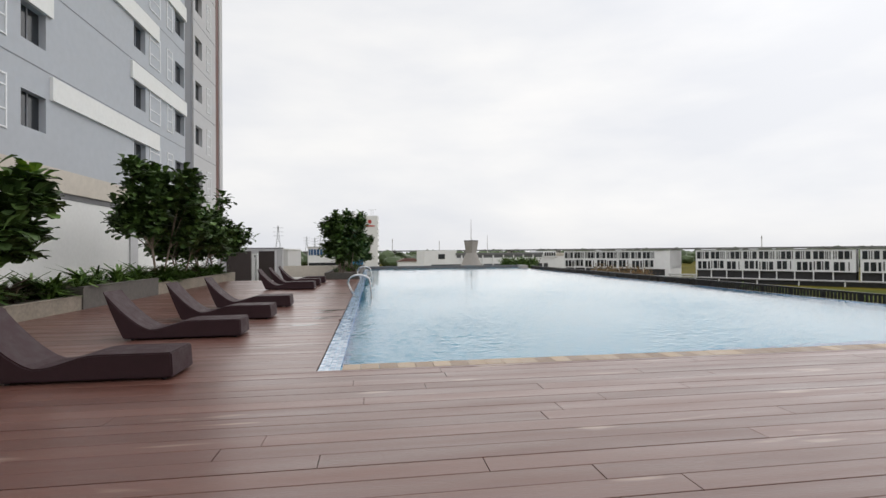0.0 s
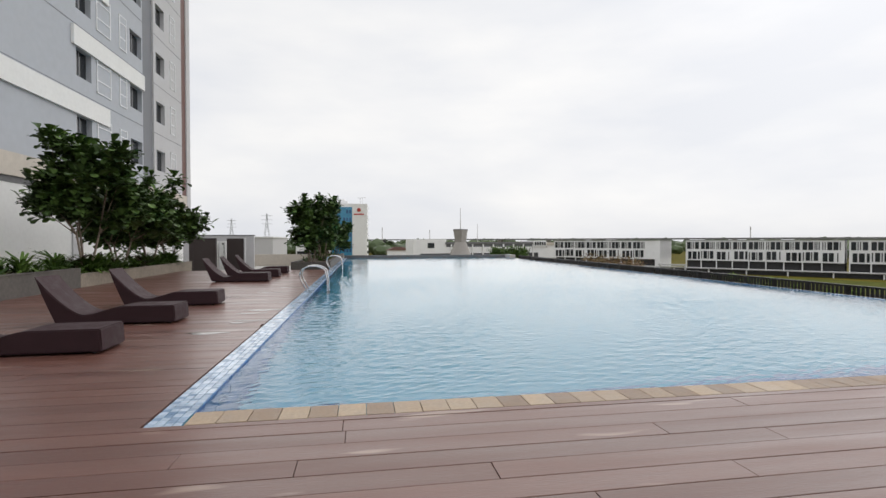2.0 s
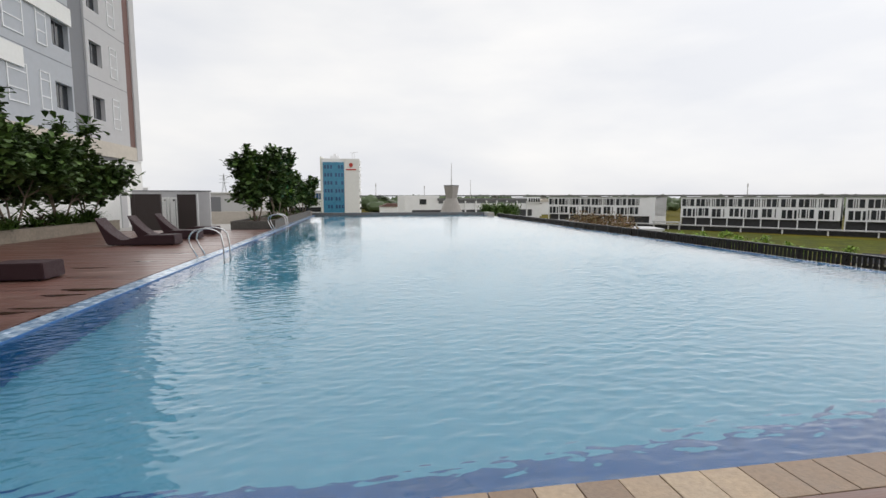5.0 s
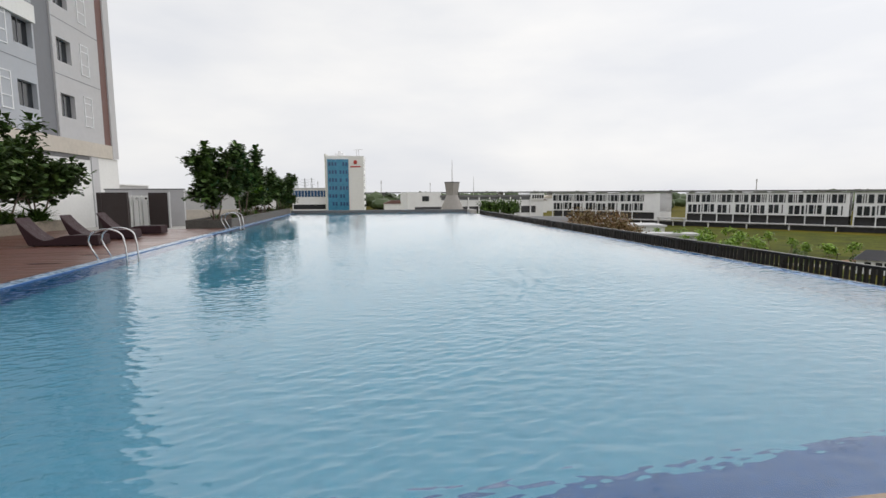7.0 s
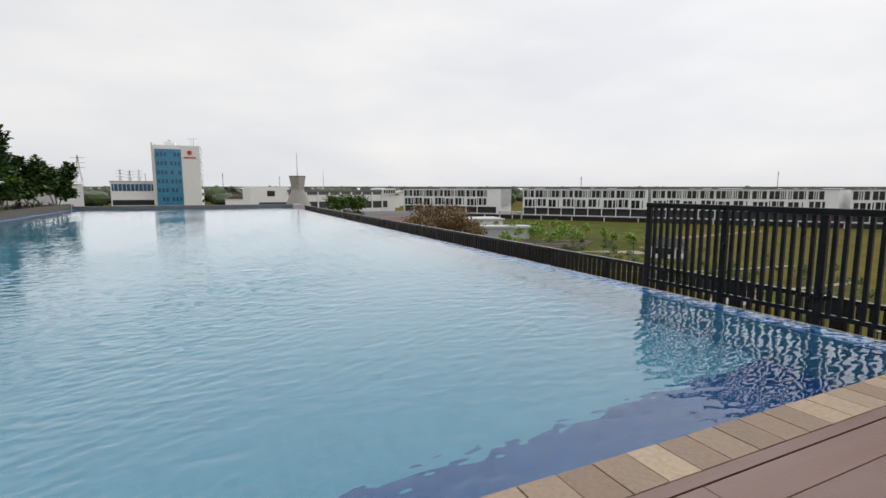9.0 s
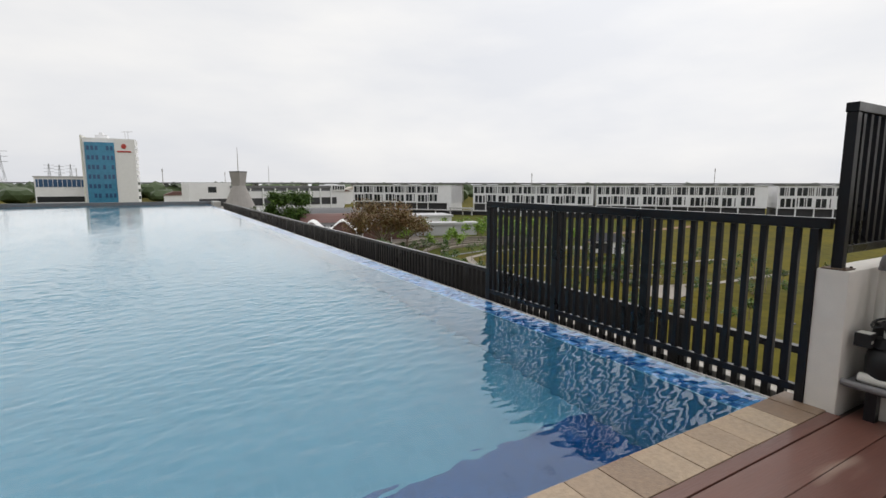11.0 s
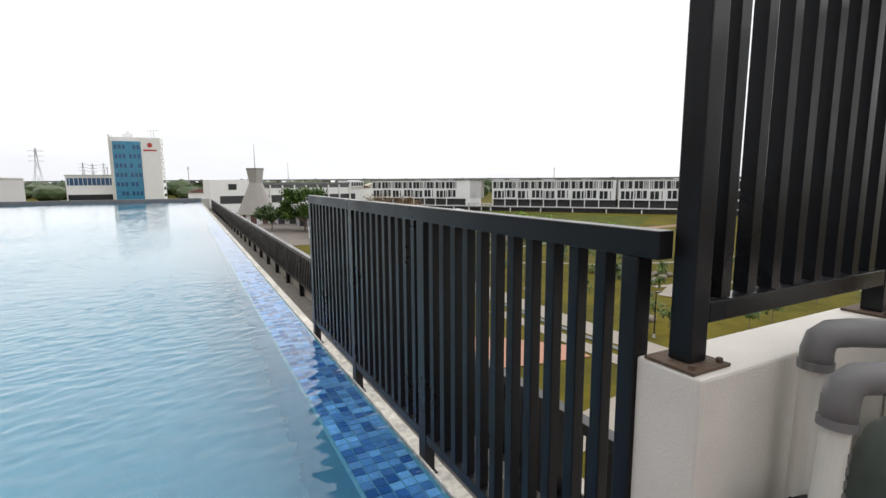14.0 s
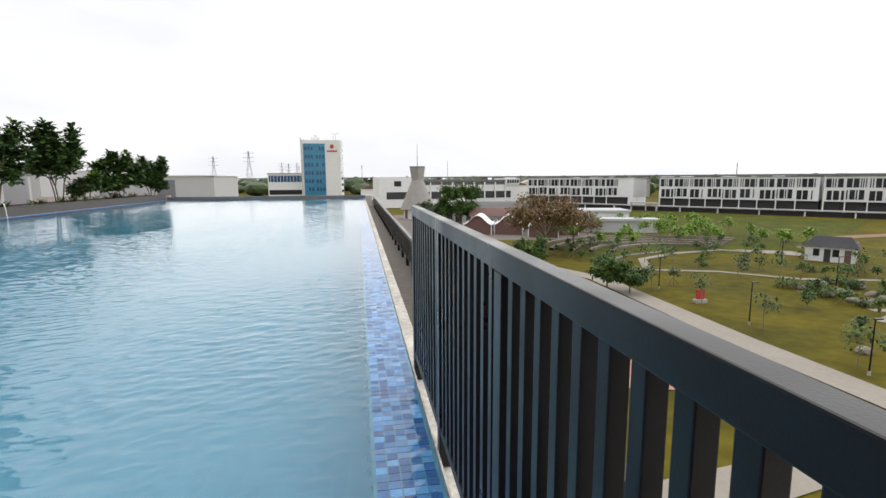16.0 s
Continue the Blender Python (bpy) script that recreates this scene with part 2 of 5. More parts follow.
def water_mat():
    m = bpy.data.materials.new("pool_water")
    m.use_nodes = True
    n, l = m.node_tree.nodes, m.node_tree.links
    n.remove(n["Principled BSDF"])
    inside = n.new("ShaderNodeBsdfRefraction")
    inside.inputs["IOR"].default_value, inside.inputs["Roughness"].default_value = 1.33, 0.08
    inside.inputs["Color"].default_value = (0.84, 0.96, 0.985, 1)
    shine = n.new("ShaderNodeBsdfGlossy")
    shine.inputs["Roughness"].default_value = 0.02
    share = n.new("ShaderNodeFresnel")
    share.inputs["IOR"].default_value = 1.5
    g = n.new("ShaderNodeMixShader")
    l.new(share.outputs[0], g.inputs[0])
    l.new(inside.outputs[0], g.inputs[1])
    l.new(shine.outputs[0], g.inputs[2])
    l.new(g.outputs[0], n["Material Output"].inputs["Surface"])
    geo = n.new("ShaderNodeNewGeometry")
    total = None
    for stretch, scale, turn, amount in (((0.55, 1.0, 1), 7.5, 8, 1.0), ((0.6, 1.0, 1), 15.0, -12, 0.5)):
        mp = n.new("ShaderNodeMapping")
        mp.inputs["Scale"].default_value = stretch
        mp.inputs["Rotation"].default_value = (0, 0, radians(turn))
        t = n.new("ShaderNodeTexNoise")
        t.inputs["Scale"].default_value, t.inputs["Detail"].default_value, t.inputs["Distortion"].default_value = scale, 2.0, 0.6
        l.new(geo.outputs["Position"], mp.inputs[0])
        l.new(mp.outputs[0], t.inputs["Vector"])
        k = n.new("ShaderNodeMath")
        k.operation = "MULTIPLY_ADD"
        k.inputs[1].default_value = amount
        l.new(t.outputs["Fac"], k.inputs[0])
        if total:
            l.new(total, k.inputs[2])
        else:
            k.inputs[2].default_value = 0
        total = k.outputs[0]
    b = n.new("ShaderNodeBump")
    b.inputs["Strength"].default_value, b.inputs["Distance"].default_value = 1.0, 0.0015
    l.new(total, b.inputs["Height"])
    for node in (inside, shine, share):
        l.new(b.outputs[0], node.inputs["Normal"])
    return m


M_WATER = water_mat()


# ---------------- building helpers ----------------
def box(bm, x0, x1, y0, y1, z0, z1, bevel=0.0):
    r = bmesh.ops.create_cube(bm, size=1, matrix=Matrix.Translation(((x0 + x1) / 2, (y0 + y1) / 2, (z0 + z1) / 2)) @ Matrix.Diagonal((x1 - x0, y1 - y0, z1 - z0, 1)))
    if bevel:
        edges = {e for v in r["verts"] for e in v.link_edges}
        bmesh.ops.bevel(bm, geom=list(edges), offset=bevel, segments=2, affect="EDGES", profile=0.6)
    return bm


def boxed(*a, bevel=0.0):
    return box(bmesh.new(), *a, bevel=bevel)


def rod(bm, a, b, r0, r1=None, seg=10):
    a, b = Vector(a), Vector(b)
    d = b - a
    m = Matrix.Translation((a + b) / 2) @ d.to_track_quat("Z", "Y").to_matrix().to_4x4()
    bmesh.ops.create_cone(bm, cap_ends=True, segments=seg, radius1=r0, radius2=r0 if r1 is None else r1, depth=d.length, matrix=m)
    return bm


def bent(bm, points, r, seg=10):
    """A round tube along a line of points."""
    pts = [Vector(p) for p in points]
    rings = []
    side = None
    for i, p in enumerate(pts):
        d = (pts[min(i + 1, len(pts) - 1)] - pts[max(i - 1, 0)]).normalized()
        if side is None:
            side = d.orthogonal().normalized()
        side = (side - d * side.dot(d)).normalized()
        up = d.cross(side)
        rings.append([bm.verts.new(p + r * (math.cos(2 * math.pi * k / seg) * side + math.sin(2 * math.pi * k / seg) * up)) for k in range(seg)])
    for a, b in zip(rings, rings[1:]):
        for k in range(seg):
            f = bm.faces.new((a[k], a[(k + 1) % seg], b[(k + 1) % seg], b[k]))
            f.smooth = True
    bm.faces.new(rings[0][::-1])
    bm.faces.new(rings[-1])
    return bm


def extruded(profile, y0, y1):
    """A closed outline in x and z, drawn out along y."""
    bm = bmesh.new()
    a = [bm.verts.new((x, y0, z)) for x, z in profile]
    b = [bm.verts.new((x, y1, z)) for x, z in profile]
    n = len(profile)
    bm.faces.new(a)
    bm.faces.new(b[::-1])
    for k in range(n):
        bm.faces.new((a[k], b[k], b[(k + 1) % n], a[(k + 1) % n]))
    bmesh.ops.recalc_face_normals(bm, faces=bm.faces)
    return bm


def part(name, bm, material, parent=None, label=""):
    me = bpy.data.meshes.new(name)
    bm.to_mesh(me)
    bm.free()
    me.materials.append(material)
    ob = new(name, me)
    if parent:
        ob.parent = parent
    if label:
        ob["label"] = label
    return ob


def thing(name, label, category, group="", kind="", at=(0, 0, 0)):
    ob = tagged(new(name), label, category, group, kind)
    ob.location = at
    ob.empty_display_size = 0.2
    return ob


def structure(name, bm, material, label="", category=""):
    return tagged(part(name, bm, material), label, category, kind="structure")


def shared(name, me, parent, place, turn=None):
    ob = new(name, me)
    ob.parent = parent
    ob.location = place
    if turn:
        ob.rotation_euler = turn
    return ob


def raw(name, verts, faces, material, parent=None, smooth=False):
    me = bpy.data.meshes.new(name)
    me.from_pydata(verts, [], faces)
    me.materials.append(material)
    if smooth:
        me.polygons.foreach_set("use_smooth", [True] * len(faces))
    ob = new(name, me)
    if parent:
        ob.parent = parent
    return ob


# ---------------- large structure ----------------
GROUND = -10.5
POOL_X0, POOL_X1, POOL_Y0, POOL_Y1 = 0.29, 15.072, 0.305, 41.2
WATER = -0.03

ground = bmesh.new()
bmesh.ops.create_grid(ground, x_segments=8, y_segments=8, size=2500, matrix=Matrix.Translation((0, 0, GROUND)))
structure("ground", ground, M_GRASS, "wide open lawn and dry grass field", "ground")

podium = bmesh.new()
box(podium, -40, 16.0, -30, 42.5, GROUND - 0.5, -1.75)
box(podium, -40, 0.0, -30, 42.5, -1.75, -0.72)
box(podium, 0.0, 15.24, -30, 0.0, -1.75, -0.06)
box(podium, -40, 0.0, -30, 22.6, -0.72, -0.06)
box(podium, 15.24, 22, -30, 0.15, -1.75, -0.06)
box(podium, 16.0, 22, -30, 0.15, GROUND - 0.5, -1.75)
structure("podium", podium, M_CONCRETE, "grey concrete podium that carries the pool terrace", "podium")

basin = bmesh.new()
box(basin, 0.0, POOL_X1, 0.0, POOL_Y1, -1.75, -1.45)
box(basin, 0.0, POOL_X0 - 0.002, 0.0, POOL_Y1, -1.45, -0.014)
box(basin, POOL_X0 - 0.002, POOL_X1, 0.0, POOL_Y0 - 0.002, -1.45, -0.03)
box(basin, 14.72, POOL_X1 + 0.01, POOL_Y0 - 0.002, POOL_Y1, -1.45, -0.066)
box(basin, POOL_X0 - 0.002, 14.72, POOL_Y1 - 0.3, POOL_Y1, -1.45, -0.04)
# floor is darker blue along the near wall
structure("pool_floor_strip", boxed(POOL_X0, 14.71, POOL_Y0, 1.75, -1.449, -1.43), M_BASIN_DEEP, "strip of darker blue on the pool floor along the near wall", "pool")
lining = bmesh.new()
box(lining, POOL_X0 - 0.001, POOL_X0 + 0.008, POOL_Y0, POOL_Y1 - 0.3, -1.448, -0.012)
box(lining, POOL_X0 + 0.008, 14.71, POOL_Y0 - 0.001, POOL_Y0 + 0.008, -1.428, -0.03)
structure("pool_lining", lining, M_BASIN_DEEP, "deep blue mosaic lining on the pool walls", "pool")
structure("pool_basin", basin, M_BASIN, "sunken swimming pool basin lined with blue mosaic", "pool")

def ripples():
    """A sheet of short-crested wind ripples: fine and steep at the near end, longer and flatter towards the far end."""
    r = np.random.default_rng(12)
    waves = []
    for k in range(84):
        wave = 0.046 * (8.5 ** (k / 83.0))
        waves.append((wave, math.pi / 2 + r.normal(0.10, 0.62), r.uniform(0, 6.28)))
    points, quads, base = [], [], 0
    for y0, y1, nx, ny in ((POOL_Y0, 7.0, 460, 420), (7.0, 16.0, 300, 340), (16.0, POOL_Y1, 170, 700)):
        gx, gy = np.meshgrid(np.linspace(POOL_X0, POOL_X1, nx + 1), np.linspace(y0, y1, ny + 1))
        z = np.zeros_like(gx)
        for wave, a, phase in waves:
            q = 2 * math.pi / wave
            slope = 0.0215 if wave < 0.18 else 0.0095
            z += slope / q * np.sin(q * (gx * math.cos(a) + gy * math.sin(a)) + phase) * np.clip((wave * 170.0 + 3.0 - gy) / 3.0, 0.0, 1.0)
        gust = 0.85 + 0.40 * np.sin(gx * 0.55 + gy * 0.21 + 1.0) * np.sin(gy * 0.37 - gx * 0.16) + 0.25 * np.sin(gx * 1.3 - gy * 0.7)
        calmer = np.clip((gy - 5.0) / 15.0, 0.0, 1.0)
        z = WATER + z * gust * (1.0 - 0.36 * calmer)
        points.append(np.stack([gx.ravel(), gy.ravel(), z.ravel()], axis=1))
        ia = base + (np.arange(ny)[:, None] * (nx + 1) + np.arange(nx)[None, :]).ravel()
        quads.append(np.stack([ia, ia + 1, ia + nx + 2, ia + nx + 1], axis=1))
        base += len(points[-1])
    co, quads = np.concatenate(points), np.concatenate(quads)
    me = bpy.data.meshes.new("water")
    me.vertices.add(len(co))
    me.vertices.foreach_set("co", co.ravel())
    me.loops.add(quads.size)
    me.loops.foreach_set("vertex_index", quads.ravel())
    me.polygons.add(len(quads))
    me.polygons.foreach_set("loop_start", np.arange(0, quads.size, 4))
    me.polygons.foreach_set("use_smooth", np.ones(len(quads), dtype=bool))
    me.update(calc_edges=True)
    return me


water = new("water", ripples())
water.data.materials.append(M_WATER)
tagged(water, "rippled clear blue swimming pool water", "water", kind="structure")
water.visible_shadow = False

rim = boxed(POOL_X1 + 0.0105, POOL_X1 + 0.022, 0.0, POOL_Y1, -1.75, -0.026, bevel=0.002)
structure("pool_rim", rim, M_LIP, "thin pale rim along the overflow edge of the pool", "kerb")
lip = boxed(POOL_X1 + 0.0225, 15.24, 0.0, POOL_Y1 + 0.4, -1.75, -0.13, bevel=0.004)
structure("overflow_lip", lip, M_LIP, "pale stained overflow channel just below the pool edge", "kerb")
gutter = bmesh.new()
box(gutter, 15.24, 16.0, 0.13, 42.5, -1.75, -0.62)
structure("gutter_floor", gutter, M_GRAVEL, "gravel-strewn overflow gutter below the pool edge", "gutter")

structure("gutter_upstand", boxed(15.885, 15.995, 0.16, 42.4, -0.619, -0.28, bevel=0.006), M_LIP, "low pale concrete upstand at the outer side of the gutter", "kerb")

kerb = boxed(0.05, 15.2, POOL_Y1 + 0.005, POOL_Y1 + 0.4, -1.75, 0.2, bevel=0.01)
structure("end_kerb", kerb, M_CONCRETE_DARK, "dark grey raised kerb closing the end of the pool", "kerb")
endblock = boxed(15.205, 15.72, POOL_Y1 - 1.6, POOL_Y1 + 0.4, -1.75, 0.22, bevel=0.01)
structure("kerb_block", endblock, M_CONCRETE, "pale concrete block at the end of the overflow gutter", "kerb")

parapet = boxed(-30, 0.0, 42.0, 42.2, -0.72, 0.32)
structure("parapet", parapet, M_BEIGE, "beige rendered parapet at the edge of the terrace", "wall")
# added wall, out of view: closes the terrace and cuts skylight on the deck
back = boxed(-40, 22, -10.2, -9.9, -0.06, 7)
structure("unseen_wall_south", back, M_WHITE, "added plain white wall behind the camera, never in view", "wall")


# ---------------- apartment tower ----------------
def pierced(bm, x0, x1, y0, y1, z0, z1, holes):
    """A wall slab in the y-z plane with rectangular openings through it."""
    ys = sorted({y0, y1, *[v for h in holes for v in h[:2]]})
    zs = sorted({z0, z1, *[v for h in holes for v in h[2:]]})
    for ya, yb in zip(ys, ys[1:]):
        run = None
        for za, zb in zip(zs, zs[1:]):
            yc, zc = (ya + yb) / 2, (za + zb) / 2
            if any(h[0] < yc < h[1] and h[2] < zc < h[3] for h in holes):
                if run:
                    box(bm, x0, x1, ya, yb, *run)
                run = None
            else:
                run = (run[0] if run else za, zb)
        if run:
            box(bm, x0, x1, ya, yb, *run)


def apartment_tower():
    t = thing("apartment_tower", "tall blue-grey rendered apartment tower with white bands", "building")
    fx, storey, floors = -12.9, 3.5, 9
    sills = [6.65 + storey * k for k in range(floors)]
    top = sills[-1] + 3.0
    cols = [(-9.0, -7.5), (14.8, 16.3), (24.05, 25.5), (30.05, 31.7)]
    wall = bmesh.new()
    pierced(wall, fx - 0.35, fx, -30, 31.85, 5.3, top, [(a, b, s, s + 1.48) for a, b in cols for s in sills])
    part("wall", wall, M_GREY_FACADE, t)
    pale = bmesh.new()
    pierced(pale, fx - 0.35, fx + 0.003, 33.6, 39.0, 5.3, top, [(34.0, 35.55, s, s + 1.48) for s in sills])
    part("end_wall", pale, M_CREAM, t, "pale grey rendered end bay")
    part("dark_strip", boxed(fx - 0.35, fx - 0.12, 31.85, 33.6, 5.3, top), M_GREY_DARK, t, "dark grey recessed strip")
    part("brown_strip", boxed(fx - 0.35, fx - 0.05, 39.0, 40.0, 5.3, top), M_BROWN, t, "brown clad recessed strip")
    part("corner_fin", boxed(fx - 6, fx + 0.05, 40.0, 40.85, 4.35, top), M_CREAM, t, "pale projecting corner fin")
    # solid filler, its dark colour stands for the unlit rooms
    part("core", boxed(fx - 16, fx - 2.0, -30, 40.0, 5.3, top), M_UNLIT_ROOM, t, "solid dark block standing for unlit rooms behind the openings")
    band = bmesh.new()
    box(band, fx - 16, fx + 0.03, -30, 40.0, 4.3, 5.297)
    part("beam", band, M_BEIGE, t, "beige concrete beam under the first storey")
    part("roof", boxed(fx - 16, fx + 0.2, -30, 40.85, top, top + 0.5), M_CREAM, t)
    for k in range(floors):
        s = sills[k]
        # floor joints
        for y0, y1 in ((-30, 31.85), (33.6, 39.0)):
            part("joint", boxed(fx + 0.004, fx + 0.012, y0, y1, s + 2.62, s + 2.66), M_GREY_DARK, t, "dark shadow joint at the floor line")
        # white bands shift from storey to storey
        if k % 2 == 0:
            part("white_band", boxed(fx, fx + 0.14, 16.55, 27.2, s + 1.5, s + 2.5), M_WHITE, t, "white projecting sill band")
            part("white_band", boxed(fx, fx + 0.14, -7.0, 8.0, s + 1.5, s + 2.5), M_WHITE, t, "white projecting sill band")
        else:
            part("white_band", boxed(fx, fx + 0.14, 23.6, 31.85, s + 1.5, s + 2.5), M_WHITE, t, "white projecting sill band")
            part("white_band", boxed(fx, fx + 0.14, 6.0, 16.6, s + 1.5, s + 2.5), M_WHITE, t, "white projecting sill band")
        for a, b in cols + [(34.0, 35.55)]:
            pane = part("window", boxed(fx - 0.33, fx - 0.28, a, b, s, s + 1.48), M_GLASS_DARK, t, "dark recessed window")
            fr = bmesh.new()
            box(fr, fx - 0.28, fx - 0.25, (a + b) / 2 - 0.03, (a + b) / 2 + 0.03, s, s + 1.48)
            part("frame", fr, M_GREY_DARK, pane)
        # slim white-framed panel windows
        for a, b in ((11.5, 14.0), (26.0, 27.55), (28.6, 29.5), (36.6, 37.6)):
            fr = bmesh.new()
            z0, z1 = s - 0.35, s + 1.75
            for yy in (a, b - 0.07):
                box(fr, fx + 0.002, fx + 0.05, yy, yy + 0.07, z0, z1)
            for zz in (z0 + 0.02, z0 + 0.7, z1 - 0.5, z1 - 0.07):
                box(fr, fx + 0.004, fx + 0.046, a, b, zz, zz + 0.06)
            w = part("window", boxed(fx + 0.0035, fx + 0.015, a + 0.02, b - 0.02, z0, z1), M_GREY_FACADE if a < 35 else M_CREAM, t, "slim panel window")
            part("frame", fr, M_FRAME, w, "white glazing frame")
    return t


apartment_tower()
lower = bmesh.new()
box(lower, -13.4, -12.985, -30, 40.9, -0.72, 4.298)
structure("wall_west", lower, M_WHITE, "smooth white rendered wall under the tower", "wall")
for y in (10.2, 23.6, 37.0):
    structure("column", boxed(-12.984, -12.90, y, y + 0.9, -0.72, 4.298), M_CREAM, "pale grey rendered column under the tower", "column")
# the beam's shadow on the wall, put in as a dark strip
structure("beam_shadow_strip", boxed(-12.984, -12.96, -30, 36.9, 4.02, 4.29), M_CONCRETE_DARK, "dark raised strip painted as the shadow under the beam", "trim")


# ---------------- fences ----------------
def tall_fence():
    t = thing("pool_fence", "black powder-coated steel bar fence beside the pool", "fence")
    x, y0, y1, top = 15.125, 0.145, 3.89, 1.284
    posts = (0.171, 1.46, 2.62, 3.86)
    part("top_rail", boxed(x - 0.027, x + 0.027, 0.0855, y1 + 0.02, top - 0.072, top, bevel=0.004), M_BLACK, t)
    part("bottom_rail", boxed(x - 0.022, x + 0.022, y0, y1, 0.068, 0.118, bevel=0.003), M_BLACK, t)
    for y in posts:
        part("post", boxed(x - 0.027, x + 0.027, y - (0.027 if y < 1 else 0.04), y + (0.027 if y < 1 else 0.04), -0.116, top - 0.073, bevel=0.004), M_BLACK, t)
    bar = boxed(-0.02, 0.02, -0.021, 0.021, 0.119, top - 0.073, bevel=0.003)
    me = None
    for a, b in zip(posts, posts[1:]):
        n = round((b - a) / 0.108)
        for k in range(1, n):
            p = (x, a + (b - a) * k / n, 0)
            if me is None:
                ob = part("bar", bar, M_BLACK, t)
                me, ob.location = ob.data, p
            else:
                shared("bar", me, t, p)
    for y in posts:
        part("base_plate", boxed(x - 0.029, x + 0.05, y - 0.027, y + 0.055, -0.129, -0.117), M_BLACK, t)


def low_fence():
    t = thing("gutter_fence", "low black steel bar fence beyond the overflow gutter", "fence")
    x, y0, y1, top, bot = 15.83, 0.2, 38.9, 0.19, -0.40
    part("top_rail", boxed(x - 0.04, x + 0.04, y0, y1, top - 0.06, top, bevel=0.004), M_BLACK, t)
    part("bottom_rail", boxed(x - 0.025, x + 0.025, y0, y1, bot, bot + 0.05), M_BLACK, t)
    me = None
    for k in range(int((y1 - y0) / 1.3) + 1):
        p = (x, y0 + 0.065 + 1.3 * k, 0)
        if me is None:
            ob = part("post", boxed(-0.035, 0.035, -0.035, 0.035, -0.62, top - 0.061), M_BLACK, t)
            me, ob.location = ob.data, p
        else:
            shared("post", me, t, p)
    me = None
    for k in range(299):
        p = (x, y0 + 0.13 + 0.13 * k, 0)
        if p[1] > y1:
            break
        if me is None:
            ob = part("bar", boxed(-0.028, 0.028, -0.028, 0.028, bot + 0.051, top - 0.061), M_BLACK, t)
            me, ob.location = ob.data, p
        else:
            shared("bar", me, t, p)


def screen_panel(x0, x1, label):
    t = thing("privacy_screen", label, "screen", "screens on the low wall")
    y = 0.05
    for x in (x0, x1):
        post = part("post", boxed(x - 0.031, x + 0.031, y - 0.031, y + 0.031, 0.960, 1.954, bevel=0.004), M_BLACK, t)
        plate = boxed(x - 0.07, x + 0.07, y - 0.07, y + 0.07, 0.951, 0.959)
        base = part("base_plate", plate, M_RUST, t, "rust-stained steel base plate")
        for dx in (-0.052, 0.052):
            part("bolt", rod(bmesh.new(), (x + dx, y - 0.052, 0.959), (x + dx, y - 0.052, 0.970), 0.009, seg=6), M_RUST, base)
    part("top_rail", boxed(x0 - 0.036, x1 + 0.036, y - 0.036, y + 0.036, 1.955, 2.015, bevel=0.004), M_BLACK, t)
    part("bottom_rail", boxed(x0 + 0.035, x1 - 0.035, y - 0.03, y + 0.03, 1.055, 1.108, bevel=0.003), M_BLACK, t)
    n = int((x1 - x0) / 0.0995)
    me = None
    for k in range(1, n):
        p = (x0 + (x1 - x0) * k / n, y, 0)
        if me is None:
            ob = part("slat", boxed(-0.019, 0.019, -0.02, 0.02, 1.109, 1.954), M_BLACK, t)
            me, ob.location = ob.data, p
        else:
            shared("slat", me, t, p)
    return t


tall_fence()
low_fence()
lowwall = boxed(15.108, 16.25, -0.042, 0.142, -0.05, 0.95, bevel=0.008)
structure("low_wall", lowwall, M_WHITE_WALL, "off-white painted low wall at the corner of the pool", "wall")
screen_panel(15.180, 16.17, "black steel slatted privacy screen bolted on a low wall")
side = screen_panel(16.235, 18.2, "black steel slatted privacy screen turning the corner")
side.rotation_euler = (0, 0, -math.pi / 2)
side.location = (16.13, 16.13, 0)
structure("low_wall", boxed(16.05, 16.25, -2.6, -0.045, -0.05, 0.95, bevel=0.008), M_WHITE_WALL, "off-white painted low wall behind the pool equipment", "wall")


# ---------------- loungers ----------------
def lounger():
    """Along x, foot at 0 and back at negative x; one long wicker shell."""
    t = thing("sun_lounger", "dark brown wicker chaise sun lounger on the wooden deck", "sun lounger", "loungers beside the pool")
    top = []
    for k in range(25):
        s = k / 24
        x = -0.02 - 2.30 * s
        if s < 0.36:
            z = 0.335 - 0.01 * s
        elif s < 0.66:
            u = (s - 0.36) / 0.30
            z = 0.331 - 0.145 * (0.5 - 0.5 * math.cos(math.pi * u))
        else:
            u = (s - 0.66) / 0.34
            z = 0.186 + 0.70 * u ** 1.45
        top.append((x, z))
    under = [(-2.30, 0.84), (-2.20, 0.55), (-2.08, 0.25), (-1.98, 0.03), (-0.0, 0.03)]
    body = extruded(top + under, -0.345, 0.345)
    edges = [e for e in body.edges if len(e.link_faces) == 2 and e.calc_face_angle() > 0.9]
    bmesh.ops.bevel(body, geom=edges, offset=0.018, segments=2, affect="EDGES")
    for f in body.faces:
        f.smooth = False
    part("shell", body, M_WEAVE, t)
    for x in (-0.12, -1.85):
        for y in (-0.28, 0.28):
            part("foot", rod(bmesh.new(), (x, y, 0.0), (x, y, 0.035), 0.025, seg=8), M_PUMP, t)
    return t


first = lounger()
rng = random.Random(5)
spots = [(-1.70, 0.20, 0), (-1.68, 3.24, 1.5), (-1.62, 5.68, -1), (-1.60, 8.22, 1), (-1.72, 15.05, -1), (-1.72, 17.3, 0.5), (-1.70, 19.6, 1)]
